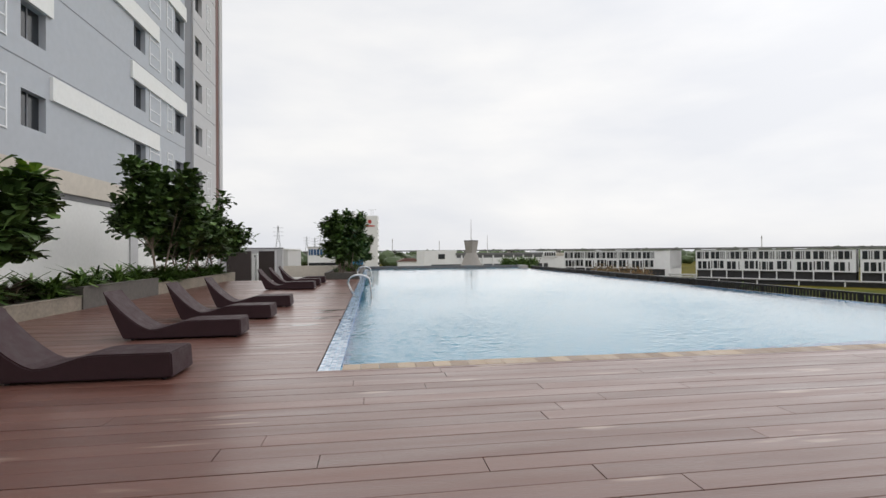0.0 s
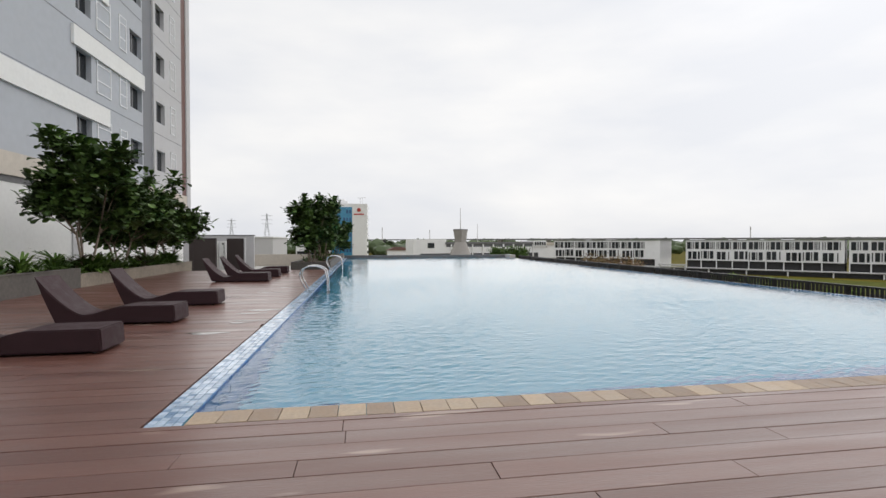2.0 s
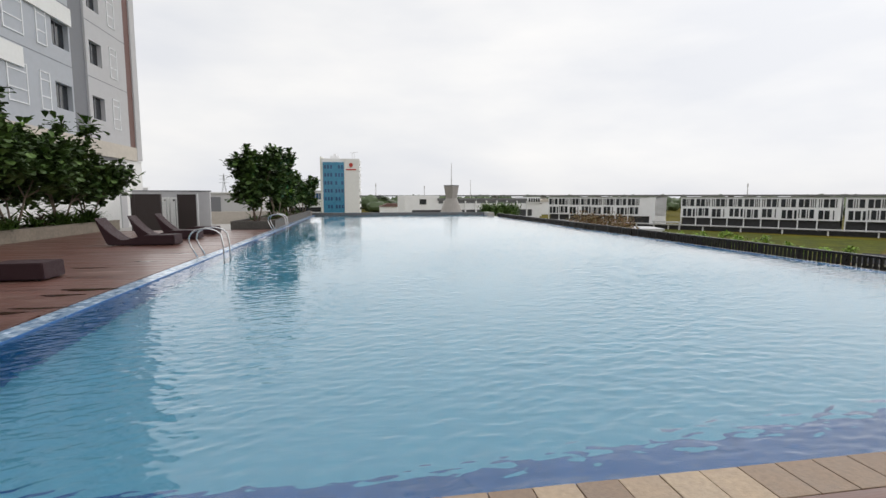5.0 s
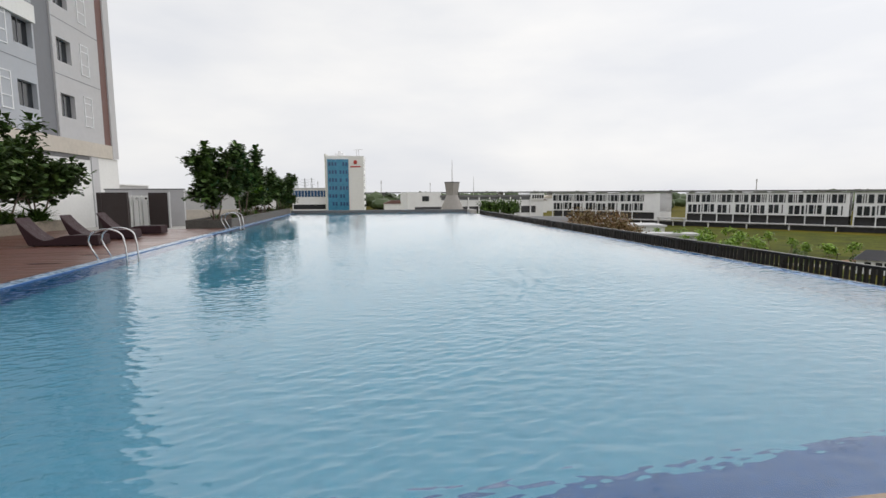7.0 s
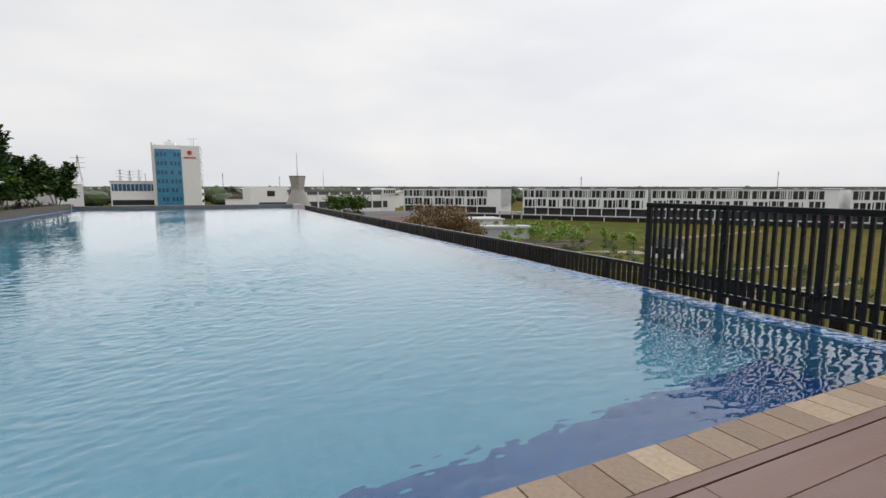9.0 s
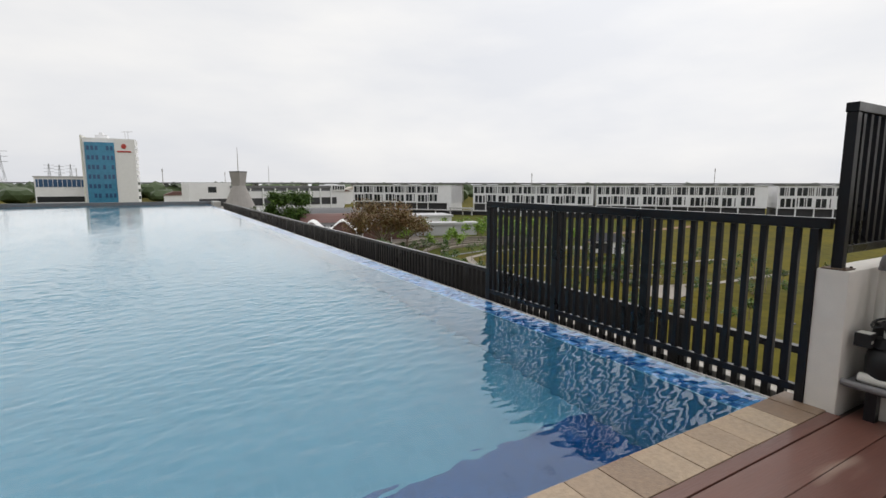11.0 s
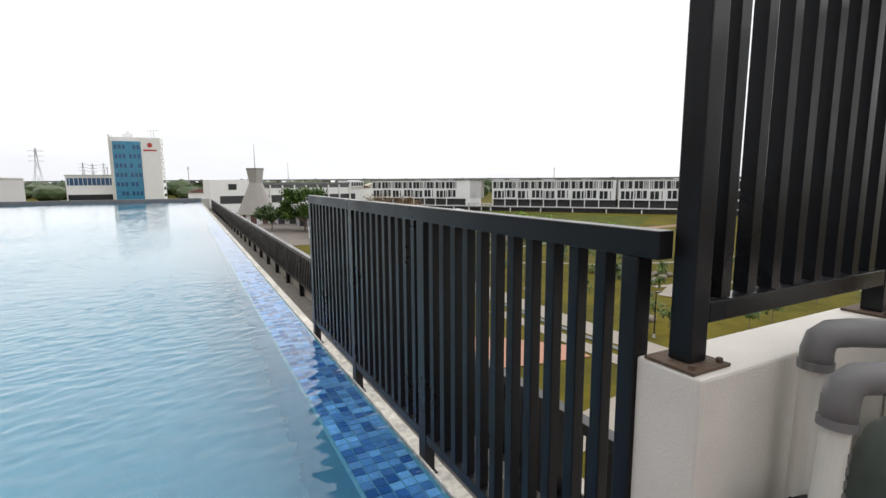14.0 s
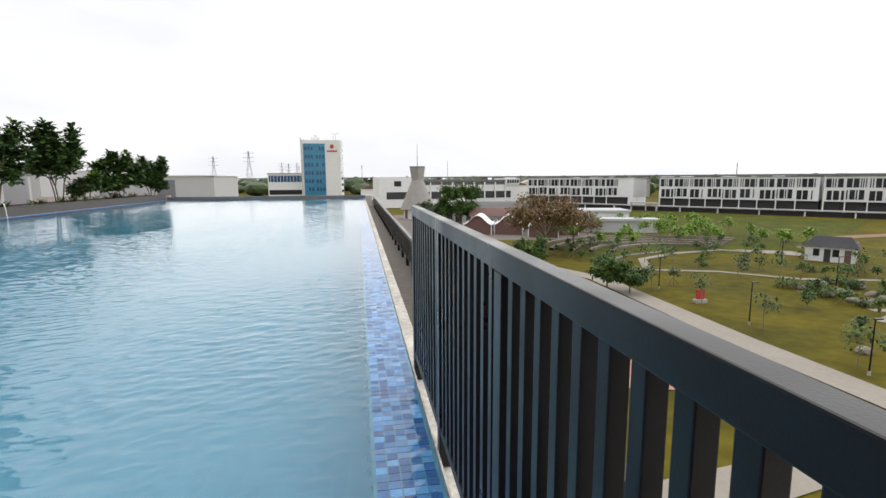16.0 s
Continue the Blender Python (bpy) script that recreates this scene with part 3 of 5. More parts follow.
for k, (x, y, a) in enumerate(spots):
    m = pose(x, y, 0.0, 0, 0, a)
    if k == 0:
        first.matrix_basis = m
    else:
        copy_thing(first, m)


# ---------------- pool ladders ----------------
def ladder(y):
    t = thing("pool_ladder", "curved polished steel pool ladder handrails", "pool ladder", "pool ladders")
    for dy in (-0.3, 0.3):
        pts = [(0.06, y + dy, -0.02), (-0.10, y + dy, 0.28), (-0.16, y + dy, 0.45)]
        for k in range(13):
            a = math.pi * (1 - k / 12)
            pts.append((0.24 + 0.38 * math.cos(a), y + dy, 0.52 + 0.22 * math.sin(a)))
        pts += [(0.66, y + dy, 0.3), (0.67, y + dy, 0.0), (0.67, y + dy, -0.9)]
        part("handrail", bent(bmesh.new(), pts, 0.021), M_STEEL, t)
        part("flange", rod(bmesh.new(), (0.06, y + dy, -0.013), (0.06, y + dy, 0.006), 0.045, seg=12), M_STEEL, t)
    for z in (-0.3, -0.6, -0.85):
        part("tread", boxed(0.63, 0.71, y - 0.3, y + 0.3, z - 0.012, z + 0.012), M_STEEL, t)


ladder(11.4)
ladder(22.2)


# ---------------- planters ----------------
def planter(name, x0, x1, y0, y1, z0, h, material, label):
    t = thing(name, label, "planter")
    w = 0.16
    outer = bmesh.new()
    box(outer, x1 - w, x1, y0, y1, z0, h, bevel=0.008)
    box(outer, x0, x0 + w, y0, y1, z0, h)
    box(outer, x0 + w + 0.001, x1 - w - 0.001, y0, y0 + w, z0, h)
    box(outer, x0 + w + 0.001, x1 - w - 0.001, y1 - w, y1, z0, h)
    part("wall", outer, material, t)
    part("soil", boxed(x0 + w, x1 - w, y0 + w, y1 - w, z0, h - 0.07), M_SOIL, t, "dark planting soil")
    n = int((y1 - y0) / 0.6)
    for k in range(n):
        a = y0 + (y1 - y0) * k / n
        part("cap_stone", boxed(x1 - w - 0.02, x1 + 0.015, a + 0.004, a + (y1 - y0) / n - 0.004, h + 0.001, h + 0.04, bevel=0.006), material, t)
    return t


planter("planter", -9.6, -7.3, -9.0, 8.4, -0.06, 0.36, M_STONE_L, "long pale stone-clad planter against the deck")
planter("planter", -9.6, -7.28, 8.45, 13.3, -0.06, 0.60, M_STONE_D, "tall dark stone-clad planter against the deck")
planter("planter", -9.6, -7.3, 13.35, 23.8, -0.06, 0.40, M_STONE_L, "long pale stone-clad planter with shrubs")
planter("planter", -2.1, -0.02, 23.1, 41.2, -0.72, 0.36, M_STONE_D, "stone-clad planter at the edge of the pool")


# ---------------- plants ----------------
def leaves(name, items, material, parent=None, bend=0.25):
    """Leaves as folded blades: items of place, direction, length, width."""
    verts, faces = [], []
    for p, d, ln, wd in items:
        d = d.normalized()
        s = d.cross(Vector((0, 0, 1)))
        if s.length < 0.05:
            s = Vector((1, 0, 0))
        s.normalize()
        up = s.cross(d)
        b = len(verts)
        mid, tip = p + d * ln * 0.55 + up * ln * 0.05, p + d * ln - up * ln * bend
        verts += [p, mid + s * wd * 0.5 + up * wd * 0.12, mid, mid - s * wd * 0.5 + up * wd * 0.12, tip + s * wd * 0.28, tip - s * wd * 0.28, tip]
        faces += [(b, b + 1, b + 2), (b, b + 2, b + 3), (b + 2, b + 1, b + 4, b + 6), (b + 2, b + 6, b + 5, b + 3)]
    return raw(name, verts, faces, material, parent)


def broad_leaves(name, items, material, parent=None):
    """Fiddle-shaped leaves, narrow at the stalk and broad at a rounded, wavy tip, cupped along the rib."""
    verts, faces = [], []
    for p, d, ln, wd in items:
        d = d.normalized()
        s = d.cross(Vector((0, 0, 1)))
        if s.length < 0.05:
            s = Vector((1, 0, 0))
        s.normalize()
        up = s.cross(d)
        b = len(verts)
        verts.append(p)
        for along, half, cup, sag in ((0.30, 0.24, 0.06, 0.02), (0.55, 0.40, 0.10, 0.0), (0.82, 0.50, 0.14, -0.06)):
            c = p + d * ln * along + up * ln * sag
            verts += [c + s * wd * half + up * wd * cup, c, c - s * wd * half + up * wd * cup]
        c = p + d * ln - up * ln * 0.14
        verts += [c + s * wd * 0.27, c + d * ln * 0.03, c - s * wd * 0.27]
        faces += [(b, b + 1, b + 2), (b, b + 2, b + 3)]
        for k in (1, 4, 7):
            faces += [(b + k, b + k + 3, b + k + 4, b + k + 1), (b + k + 1, b + k + 4, b + k + 5, b + k + 2)]
    return raw(name, verts, faces, material, parent)


def shrub_tree(x, y, z, height, spread, seed, material, leaf=0.3, count=70, label=""):
    """A fiddle-leaf tree: several leaning stems, forked, with rosettes of large leaves on every twig."""
    r = random.Random(seed)
    t = thing("fiddle_leaf_tree", label or "small tree with large glossy dark green leaves in a planter", "tree", "trees in the planters")
    t.location = (x, y, z)
    wood, tips = bmesh.new(), []
    for s in range(3):
        a = s * 2.1 + r.uniform(0, 1)
        p0 = Vector((0.12 * math.cos(a), 0.12 * math.sin(a), -0.05))
        p1 = Vector((0.3 * spread * math.cos(a), 0.3 * spread * math.sin(a), height * (r.uniform(0.24, 0.36) if x < -5 else r.uniform(0.18, 0.32))))
        bent(wood, [p0, p0.lerp(p1, 0.5) + Vector((0.05, -0.04, 0.02)), p1], 0.035, 7)
        for b in range(5):
            c = a + r.uniform(-1.5, 1.5)
            q = p1 + Vector((math.cos(c) * spread * r.uniform(0.25, 0.7), math.sin(c) * spread * r.uniform(0.25, 0.7), height * r.uniform(0.04, 0.56)))
            rod(wood, p1, q, 0.022, 0.010, 6)
            tips.append((q, q - p1))
            for g in range(2):
                e = r.uniform(0, 6.28)
                w = q + Vector((math.cos(e) * spread * 0.3, math.sin(e) * spread * 0.3, r.uniform(-0.1, 0.2) * height))
                rod(wood, q, w, 0.010, 0.006, 5)
                tips.append((w, w - q))
    part("trunk", wood, M_BARK, t, "grey-brown branching stems")
    items = []
    for q, d in tips:
        for k in range(int(count * (1.35 if x < -5 else 1.7))):
            a, e = r.uniform(0, 6.28), r.uniform(-0.45, 1.1)
            v = Vector((math.cos(a) * math.cos(e), math.sin(a) * math.cos(e), math.sin(e)))
            off = Vector((r.gauss(0, 1), r.gauss(0, 1), r.gauss(0, 0.9))) * 0.115 * spread
            items.append((q + off, v, leaf * r.uniform(0.6, 1.1), leaf * r.uniform(0.5, 0.74)))
    broad_leaves("crown", items, M_LEAF, t)
    young = []
    for q, d in sorted(tips, key=lambda e: -e[0].z)[:12 if material == M_LEAF_BRIGHT else 5]:
        for k in range(9):
            a, e = r.uniform(0, 6.28), r.uniform(0.1, 1.2)
            v = Vector((math.cos(a) * math.cos(e), math.sin(a) * math.cos(e), math.sin(e)))
            young.append((q + v * 0.16 * spread + Vector((0, 0, 0.14 * spread)), v, leaf * r.uniform(0.6, 1.0), leaf * 0.62))
    broad_leaves("young_leaves", young, M_LEAF_BRIGHT if material == M_LEAF_BRIGHT else M_LEAF_STRAP, t)
    return t


for args in (
    (-8.2, 2.6, 0.30, 3.4, 1.35, 11, M_LEAF_BRIGHT, 0.46, 34, "small tree with dark leaves and bright green young tips"),
    (-8.3, 5.9, 0.30, 3.3, 1.15, 12, M_LEAF_BRIGHT, 0.46, 36, "small tree with dark leaves and bright green young tips"),
    (-8.0, 14.9, 0.33, 4.5, 1.55, 13, M_LEAF, 0.42, 46),
    (-8.2, 17.8, 0.33, 3.6, 1.6, 14, M_LEAF, 0.40, 42),
    (-8.3, 20.8, 0.33, 4.1, 1.75, 15, M_LEAF, 0.40, 46),
    (-8.2, 22.7, 0.33, 3.2, 1.6, 16, M_LEAF, 0.40, 42),
    (-1.25, 24.8, 0.26, 3.6, 1.15, 17, M_LEAF, 0.36, 44),
    (-1.0, 29.2, 0.26, 4.1, 1.1, 18, M_LEAF, 0.36, 44),
    (-1.0, 31.9, 0.26, 1.8, 0.7, 19, M_LEAF_BRIGHT, 0.30, 30),
    (-0.95, 36.0, 0.26, 3.3, 1.1, 20, M_LEAF, 0.36, 44),
    (-0.6, 40.1, 0.26, 2.7, 1.1, 21, M_LEAF, 0.34, 40),
):
    shrub_tree(*args)


def strap_plant(x, y, z, seed, material, size=0.75, count=40):
    r = random.Random(seed)
    t = thing("strap_leaf_plant", "clump of arching strap-shaped green leaves in a planter", "plant", "low plants in the planters")
    t.location = (x, y, z)
    items = []
    for k in range(count):
        a, e = r.uniform(0, 6.28), r.uniform(0.35, 1.35)
        v = Vector((math.cos(a) * math.cos(e), math.sin(a) * math.cos(e), math.sin(e)))
        items.append((Vector((r.uniform(-0.12, 0.12), r.uniform(-0.12, 0.12), 0)), v, size * r.uniform(0.6, 1.1), size * 0.11))
    leaves("foliage", items, material, t, bend=0.35)


rng = random.Random(8)
for k in range(95):
    y = rng.uniform(-1.0, 23.4)
    hi = 0.52 if 8.6 < y < 13.2 else 0.32
    if abs(y - 8.4) < 0.3 or abs(y - 13.3) < 0.3:
        continue
    strap_plant(rng.uniform(-8.6, -7.65), y, hi, 100 + k, M_LEAF_PURPLE if rng.random() < 0.18 else M_LEAF_STRAP, rng.uniform(0.55, 0.95))
for k in range(22):
    strap_plant(rng.uniform(-1.8, -0.35), rng.uniform(23.6, 40.0), 0.25, 300 + k, M_LEAF_PURPLE if rng.random() < 0.45 else M_LEAF_STRAP, rng.uniform(0.35, 0.6), 20)


# ---------------- outdoor shower corner ----------------
def shower():
    t = thing("shower_enclosure", "dark clad outdoor shower enclosure with pale pillars", "shower")
    z0 = -0.72
    part("panel", boxed(-9.55, -8.10, 31.0, 31.25, z0, 1.72, bevel=0.01), M_SCREEN, t, "dark brown clad panel")
    part("panel", boxed(-8.32, -7.10, 34.5, 34.75, z0, 1.72, bevel=0.01), M_SCREEN, t, "dark brown clad panel")
    part("side_panel", boxed(-9.81, -9.56, 31.0, 33.4, z0, 1.72, bevel=0.01), M_SCREEN, t, "dark brown clad panel")
    part("back_wall", boxed(-12.2, -6.9, 37.0, 37.25, z0, 1.95), M_CREAM, t, "pale grey back wall")
    part("coping", boxed(-12.25, -6.85, 36.95, 37.3, 1.951, 2.02, bevel=0.008), M_CONCRETE_DARK, t, "dark wall coping")
    part("edge_post", boxed(-7.098, -7.01, 34.5, 34.75, z0, 1.74, bevel=0.006), M_CREAM, t, "pale panel edge")
    for x in (-10.1, -9.5, -8.9):
        pil = part("pillar", boxed(x - 0.24, x + 0.24, 35.6, 35.95, z0, 1.52, bevel=0.01), M_WHITE, t, "white shower pillar")
        part("pipe", rod(bmesh.new(), (x + 0.1, 35.56, z0), (x + 0.1, 35.56, 1.4), 0.025, seg=8), M_STEEL, pil)
        part("shower_head", rod(bmesh.new(), (x + 0.1, 35.56, 1.38), (x + 0.1, 35.3, 1.32), 0.03, 0.08, seg=10), M_STEEL, pil)


shower()


# ---------------- pump corner ----------------
def pump_corner():
    stand = thing("equipment_stand", "low dark steel stand carrying the pool equipment", "stand")
    part("top", boxed(15.13, 16.04, -2.4, -0.06, 0.20, 0.235, bevel=0.004), M_CONCRETE_DARK, stand, "dark stand top")
    part("edge_rail", rod(bmesh.new(), (15.135, -2.4, 0.225), (15.135, -0.05, 0.225), 0.022, seg=10), M_PVC_GREY, stand, "grey tube edge")
    for x in (15.2, 15.95):
        for y in (-2.3, -0.2):
            part("leg", boxed(x - 0.03, x + 0.03, y - 0.03, y + 0.03, 0.0, 0.199), M_BLACK, stand)
    tagged(part("bucket", rod(bmesh.new(), (15.32, -0.22, 0.0), (15.32, -0.22, 0.16), 0.07, 0.09, seg=18), M_PVC), "small white plastic bucket under the stand", "bucket")
    p = thing("filter_pump", "black plastic pool pump with coiled cable", "pump")
    lathe_y = [(0.13, 0.26), (0.155, 0.29), (0.16, 0.40), (0.145, 0.45), (0.10, 0.47)]
    pot = bmesh.new()
    hoops = [[pot.verts.new((15.315 + rr * math.cos(math.pi * k / 14), -0.235 + 0.8 * rr * math.sin(math.pi * k / 14), z)) for k in range(28)] for rr, z in lathe_y]
    for a, b in zip(hoops, hoops[1:]):
        for k in range(28):
            pot.faces.new((a[k], a[(k + 1) % 28], b[(k + 1) % 28], b[k])).smooth = True
    pot.faces.new(hoops[0][::-1])
    pot.faces.new(hoops[-1])
    part("motor_housing", pot, M_PUMP, p, "rounded black strainer pot")
    part("strainer", rod(bmesh.new(), (15.285, -0.22, 0.471), (15.285, -0.22, 0.53), 0.085, 0.075, seg=18), M_PUMP, p)
    part("motor", rod(bmesh.new(), (15.478, -0.20, 0.40), (15.585, -0.20, 0.40), 0.115, 0.10, seg=22), M_PUMP, p)
    part("volute", rod(bmesh.new(), (15.42, -0.17, 0.471), (15.42, -0.17, 0.60), 0.085, 0.07, seg=20), M_PUMP, p)
    loop = bmesh.new()
    bent(loop, [(15.30 + 0.13 * math.cos(0.42 * k), -0.20 + 0.07 * math.sin(0.42 * k), 0.62 + 0.012 * math.sin(0.8 * k)) for k in range(16)], 0.008, 6)
    part("cable", loop, M_PUMP, p, "black cable looped round the pipe")
    part("foot", boxed(15.18, 15.58, -0.33, -0.11, 0.236, 0.259), M_PUMP, p)
    part("switch_box", boxed(15.16, 15.26, -0.17, -0.08, 0.472, 0.56, bevel=0.008), M_PUMP, p, "small black switch box")
    part("switch_lid", boxed(15.168, 15.25, -0.162, -0.09, 0.5605, 0.5635), M_PVC, p, "pale sticker on the switch box")
    part("switch_label", boxed(15.166, 15.20, -0.171, -0.1705, 0.50, 0.52), M_PVC, p, "small pale label")
    coil = bmesh.new()
    bent(coil, [(15.20 + 0.05 * math.cos(a) + 0.004 * a, -0.25 + 0.02 * math.sin(a * 0.7), 0.615 + 0.05 * math.sin(a)) for a in [0.35 * k for k in range(50)]], 0.007, 6)
    part("cable", coil, M_PUMP, p, "coiled black cable")
    wrap = bmesh.new()
    for z in (0.60, 0.63):
        bent(wrap, [(15.286 + 0.04 * math.cos(0.5 * k), -0.22 + 0.04 * math.sin(0.5 * k), z + 0.002 * k) for k in range(14)], 0.006, 6)
    part("cable", wrap, M_PUMP, p, "black cable wound round the pipe")
    q = thing("pvc_pipe", "white pvc pipe with grey elbow rising from a pump", "pipe", "pool pipes")
    part("riser", rod(bmesh.new(), (15.283, -0.22, 0.531), (15.322, -0.22, 0.90), 0.029, seg=16), M_PVC, q)
    part("elbow", bent(bmesh.new(), [(15.320, -0.22, 0.87), (15.323, -0.22, 0.93), (15.330, -0.224, 0.962), (15.350, -0.237, 0.978), (15.385, -0.262, 0.982), (15.43, -0.293, 0.982)], 0.0355, 16), M_PVC_GREY, q, "grey pvc elbow")
    part("collar", rod(bmesh.new(), (15.3195, -0.22, 0.868), (15.3215, -0.22, 0.888), 0.039, seg=16), M_PVC_GREY, q, "grey pvc socket rim")
    part("run", rod(bmesh.new(), (15.42, -0.286, 0.982), (16.03, -0.71, 0.982), 0.029, seg=16), M_PVC, q)
    marks = bmesh.new()
    for k in range(5):
        box(marks, 15.300 + 0.003 * k, 15.312 + 0.003 * k, -0.2505, -0.249, 0.68 + 0.03 * k, 0.70 + 0.03 * k)
    part("printed_marks", marks, M_PVC_GREY, q, "faint dark printed marks")
    q = thing("pvc_pipe", "white pvc pipe with grey elbow above a low wall", "pipe", "pool pipes")
    part("elbow", bent(bmesh.new(), [(15.44, -0.115, 0.945), (15.44, -0.115, 0.99), (15.446, -0.119, 1.017), (15.464, -0.131, 1.032), (15.50, -0.155, 1.036), (15.56, -0.196, 1.036)], 0.0355, 16), M_PVC_GREY, q, "grey pvc elbow")
    part("collar", rod(bmesh.new(), (15.44, -0.115, 0.944), (15.44, -0.115, 0.964), 0.039, seg=16), M_PVC_GREY, q, "grey pvc socket rim")
    part("run", rod(bmesh.new(), (15.55, -0.189, 1.036), (16.03, -0.52, 1.036), 0.029, seg=16), M_PVC, q)
    part("riser", rod(bmesh.new(), (15.44, -0.10, 0.236), (15.44, -0.115, 0.96), 0.029, seg=14), M_PVC, q)
    tank = thing("filter_tank", "grey-green plastic filter tank with a domed lid", "tank")
    bm = bmesh.new()
    prof = [(0.16, 0.236), (0.18, 0.27), (0.195, 0.40), (0.20, 0.49), (0.215, 0.50), (0.215, 0.53), (0.20, 0.54), (0.195, 0.62), (0.175, 0.70), (0.13, 0.75), (0.06, 0.77)]
    rings = [[bm.verts.new((15.815 + rr * math.cos(2 * math.pi * k / 28), -0.275 + rr * math.sin(2 * math.pi * k / 28), z)) for k in range(28)] for rr, z in prof]
    for a, b in zip(rings, rings[1:]):
        for k in range(28):
            bm.faces.new((a[k], a[(k + 1) % 28], b[(k + 1) % 28], b[k])).smooth = True
    bm.faces.new(rings[0][::-1])
    bm.faces.new(rings[-1])
    part("body", bm, M_TANK, tank)
    part("clamp_ring", rod(bmesh.new(), (15.815, -0.275, 0.502), (15.815, -0.275, 0.528), 0.224, seg=28), M_PVC_GREY, tank, "pale grey clamp ring")
    part("cap", rod(bmesh.new(), (15.815, -0.275, 0.771), (15.815, -0.275, 0.81), 0.05, 0.04, seg=16), M_PUMP, tank)
    for x, y0 in ((15.19, -0.12), (15.27, -0.36)):
        tagged(part("loose_pipe", rod(bmesh.new(), (x, y0, 0.269), (x + 0.02, -2.3, 0.269), 0.033, seg=16), M_PVC), "loose white pvc pipe lying on a dark stand", "pipe", "pool pipes")


pump_corner()


# ---------------- park below ----------------
def sheet(name, outline, lift, material, label, category):
    bm = bmesh.new()
    bm.faces.new([bm.verts.new((x, y, GROUND + lift)) for x, y in outline])
    bmesh.ops.recalc_face_normals(bm, faces=bm.faces)
    if bm.faces[:][0].normal.z < 0:
        bmesh.ops.reverse_faces(bm, faces=bm.faces)
    return structure(name, bm, material, label, category)


def strip(name, line, width, lift, material, label, category, thick=0.0):
    """A path of constant width along a line of points."""
    pts = [Vector((x, y, 0)) for x, y in line]
    verts, faces = [], []
    for i, p in enumerate(pts):
        d = (pts[min(i + 1, len(pts) - 1)] - pts[max(i - 1, 0)]).normalized()
        s = Vector((d.y, -d.x, 0)) * width / 2
        verts += [p + s + Vector((0, 0, GROUND + lift)), p - s + Vector((0, 0, GROUND + lift))]
        if thick:
            verts += [p + s + Vector((0, 0, GROUND + lift - thick)), p - s + Vector((0, 0, GROUND + lift - thick))]
    k = 4 if thick else 2
    for i in range(len(pts) - 1):
        a, b = k * i, k * (i + 1)
        faces.append((a, b, b + 1, a + 1))
        if thick:
            faces += [(a + 2, b + 2, b, a), (a + 1, b + 1, b + 3, a + 3)]
    ob = raw(name, verts, faces, material)
    return tagged(ob, label, category, kind="structure")


def arc(cx, cy, r, a0, a1, n=16):
    return [(cx + r * math.cos(radians(a0 + (a1 - a0) * k / n)), cy + r * math.sin(radians(a0 + (a1 - a0) * k / n))) for k in range(n + 1)]


sheet("grass_field", [(48, 72), (86, 66), (150, 110), (120, 165), (62, 175), (44, 120)], 0.03, M_GRASS_LUSH, "lush bright green grass strip", "grass")
sheet("market_yard", [(24, 94), (64, 90), (68, 150), (26, 166)], 0.05, M_YARD, "dusty grey-brown paved market yard", "paving")
sheet("earth_patch", [(104, 80), (150, 85), (156, 89), (106, 84)], 0.05, M_EARTH, "bare reddish earth in the field", "ground")
sheet("earth_patch", [(88, 71), (104, 74), (106, 76), (90, 73.5)], 0.05, M_EARTH, "bare reddish earth in the field", "ground")
strip("path", [(42.6, -40), (42.6, 10), (42.6, 20.5), (42.3, 31), (42.7, 46), (42.9, 54), (39, 64), (33, 72)], 2.5, 0.06, M_PATH, "pale paved path through the park", "path")
strip("path", [(40.6, -40), (40.6, 10), (40.6, 20.5), (40.5, 32), (40.9, 44)], 0.5, 0.09, M_CONCRETE_DARK, "dark drain strip beside the path", "path")
sheet("plaza", [(28.0, 25.0), (33.0, 23.6), (37.8, 22.9), (38.0, 25.4), (34.5, 29.5), (30.0, 31.5)], 0.07, M_TERRACOTTA, "terracotta paved square", "paving")
strip("path", [(38.9, -40), (38.9, 20), (38.9, 30), (38.6, 36)], 1.4, 0.06, M_PATH, "pale paved path through the park", "path")
strip("path", [(22, 14.6), (30, 15.6), (38.6, 17.2)], 2.4, 0.06, M_PATH, "pale paved path through the park", "path")
strip("path", [(36.5, -20), (34.5, 4), (33.5, 14)], 2.0, 0.05, M_PATH, "pale paved path through the park", "path")
strip("path", [(45, 60), (52, 58), (60, 55), (66, 49), (76, 46), (92, 44)], 1.0, 0.06, M_PATH, "narrow winding pale path", "path")
strip("path", [(52, 58), (56, 66), (64, 70), (74, 72), (80, 66)], 1.2, 0.06, M_PATH, "narrow winding pale path", "path")
strip("path", [(60, 36), (70, 33), (86, 32)], 1.0, 0.06, M_PATH, "narrow winding pale path", "path")
strip("path", [(48, 64), (56, 70), (66, 73)], 0.9, 0.06, M_CONCRETE_DARK, "dark edged path", "path")
for k in range(5):
    strip("terrace_wall", arc(66, 66, 13 + 3.2 * k, 40, 150), 0.7, 0.45, M_STONE_L, "curved low pale stone terrace wall", "wall", thick=0.5)
sheet("rubble", [(57, 33), (63, 36), (66, 34), (62, 30.5), (58, 30)], 0.07, M_PATH, "patch of pale gravel and rubble", "ground")
sheet("plaza", [(76, 72), (84, 68), (82, 62), (79, 66)], 0.08, M_PATH, "pale paved landing", "paving")


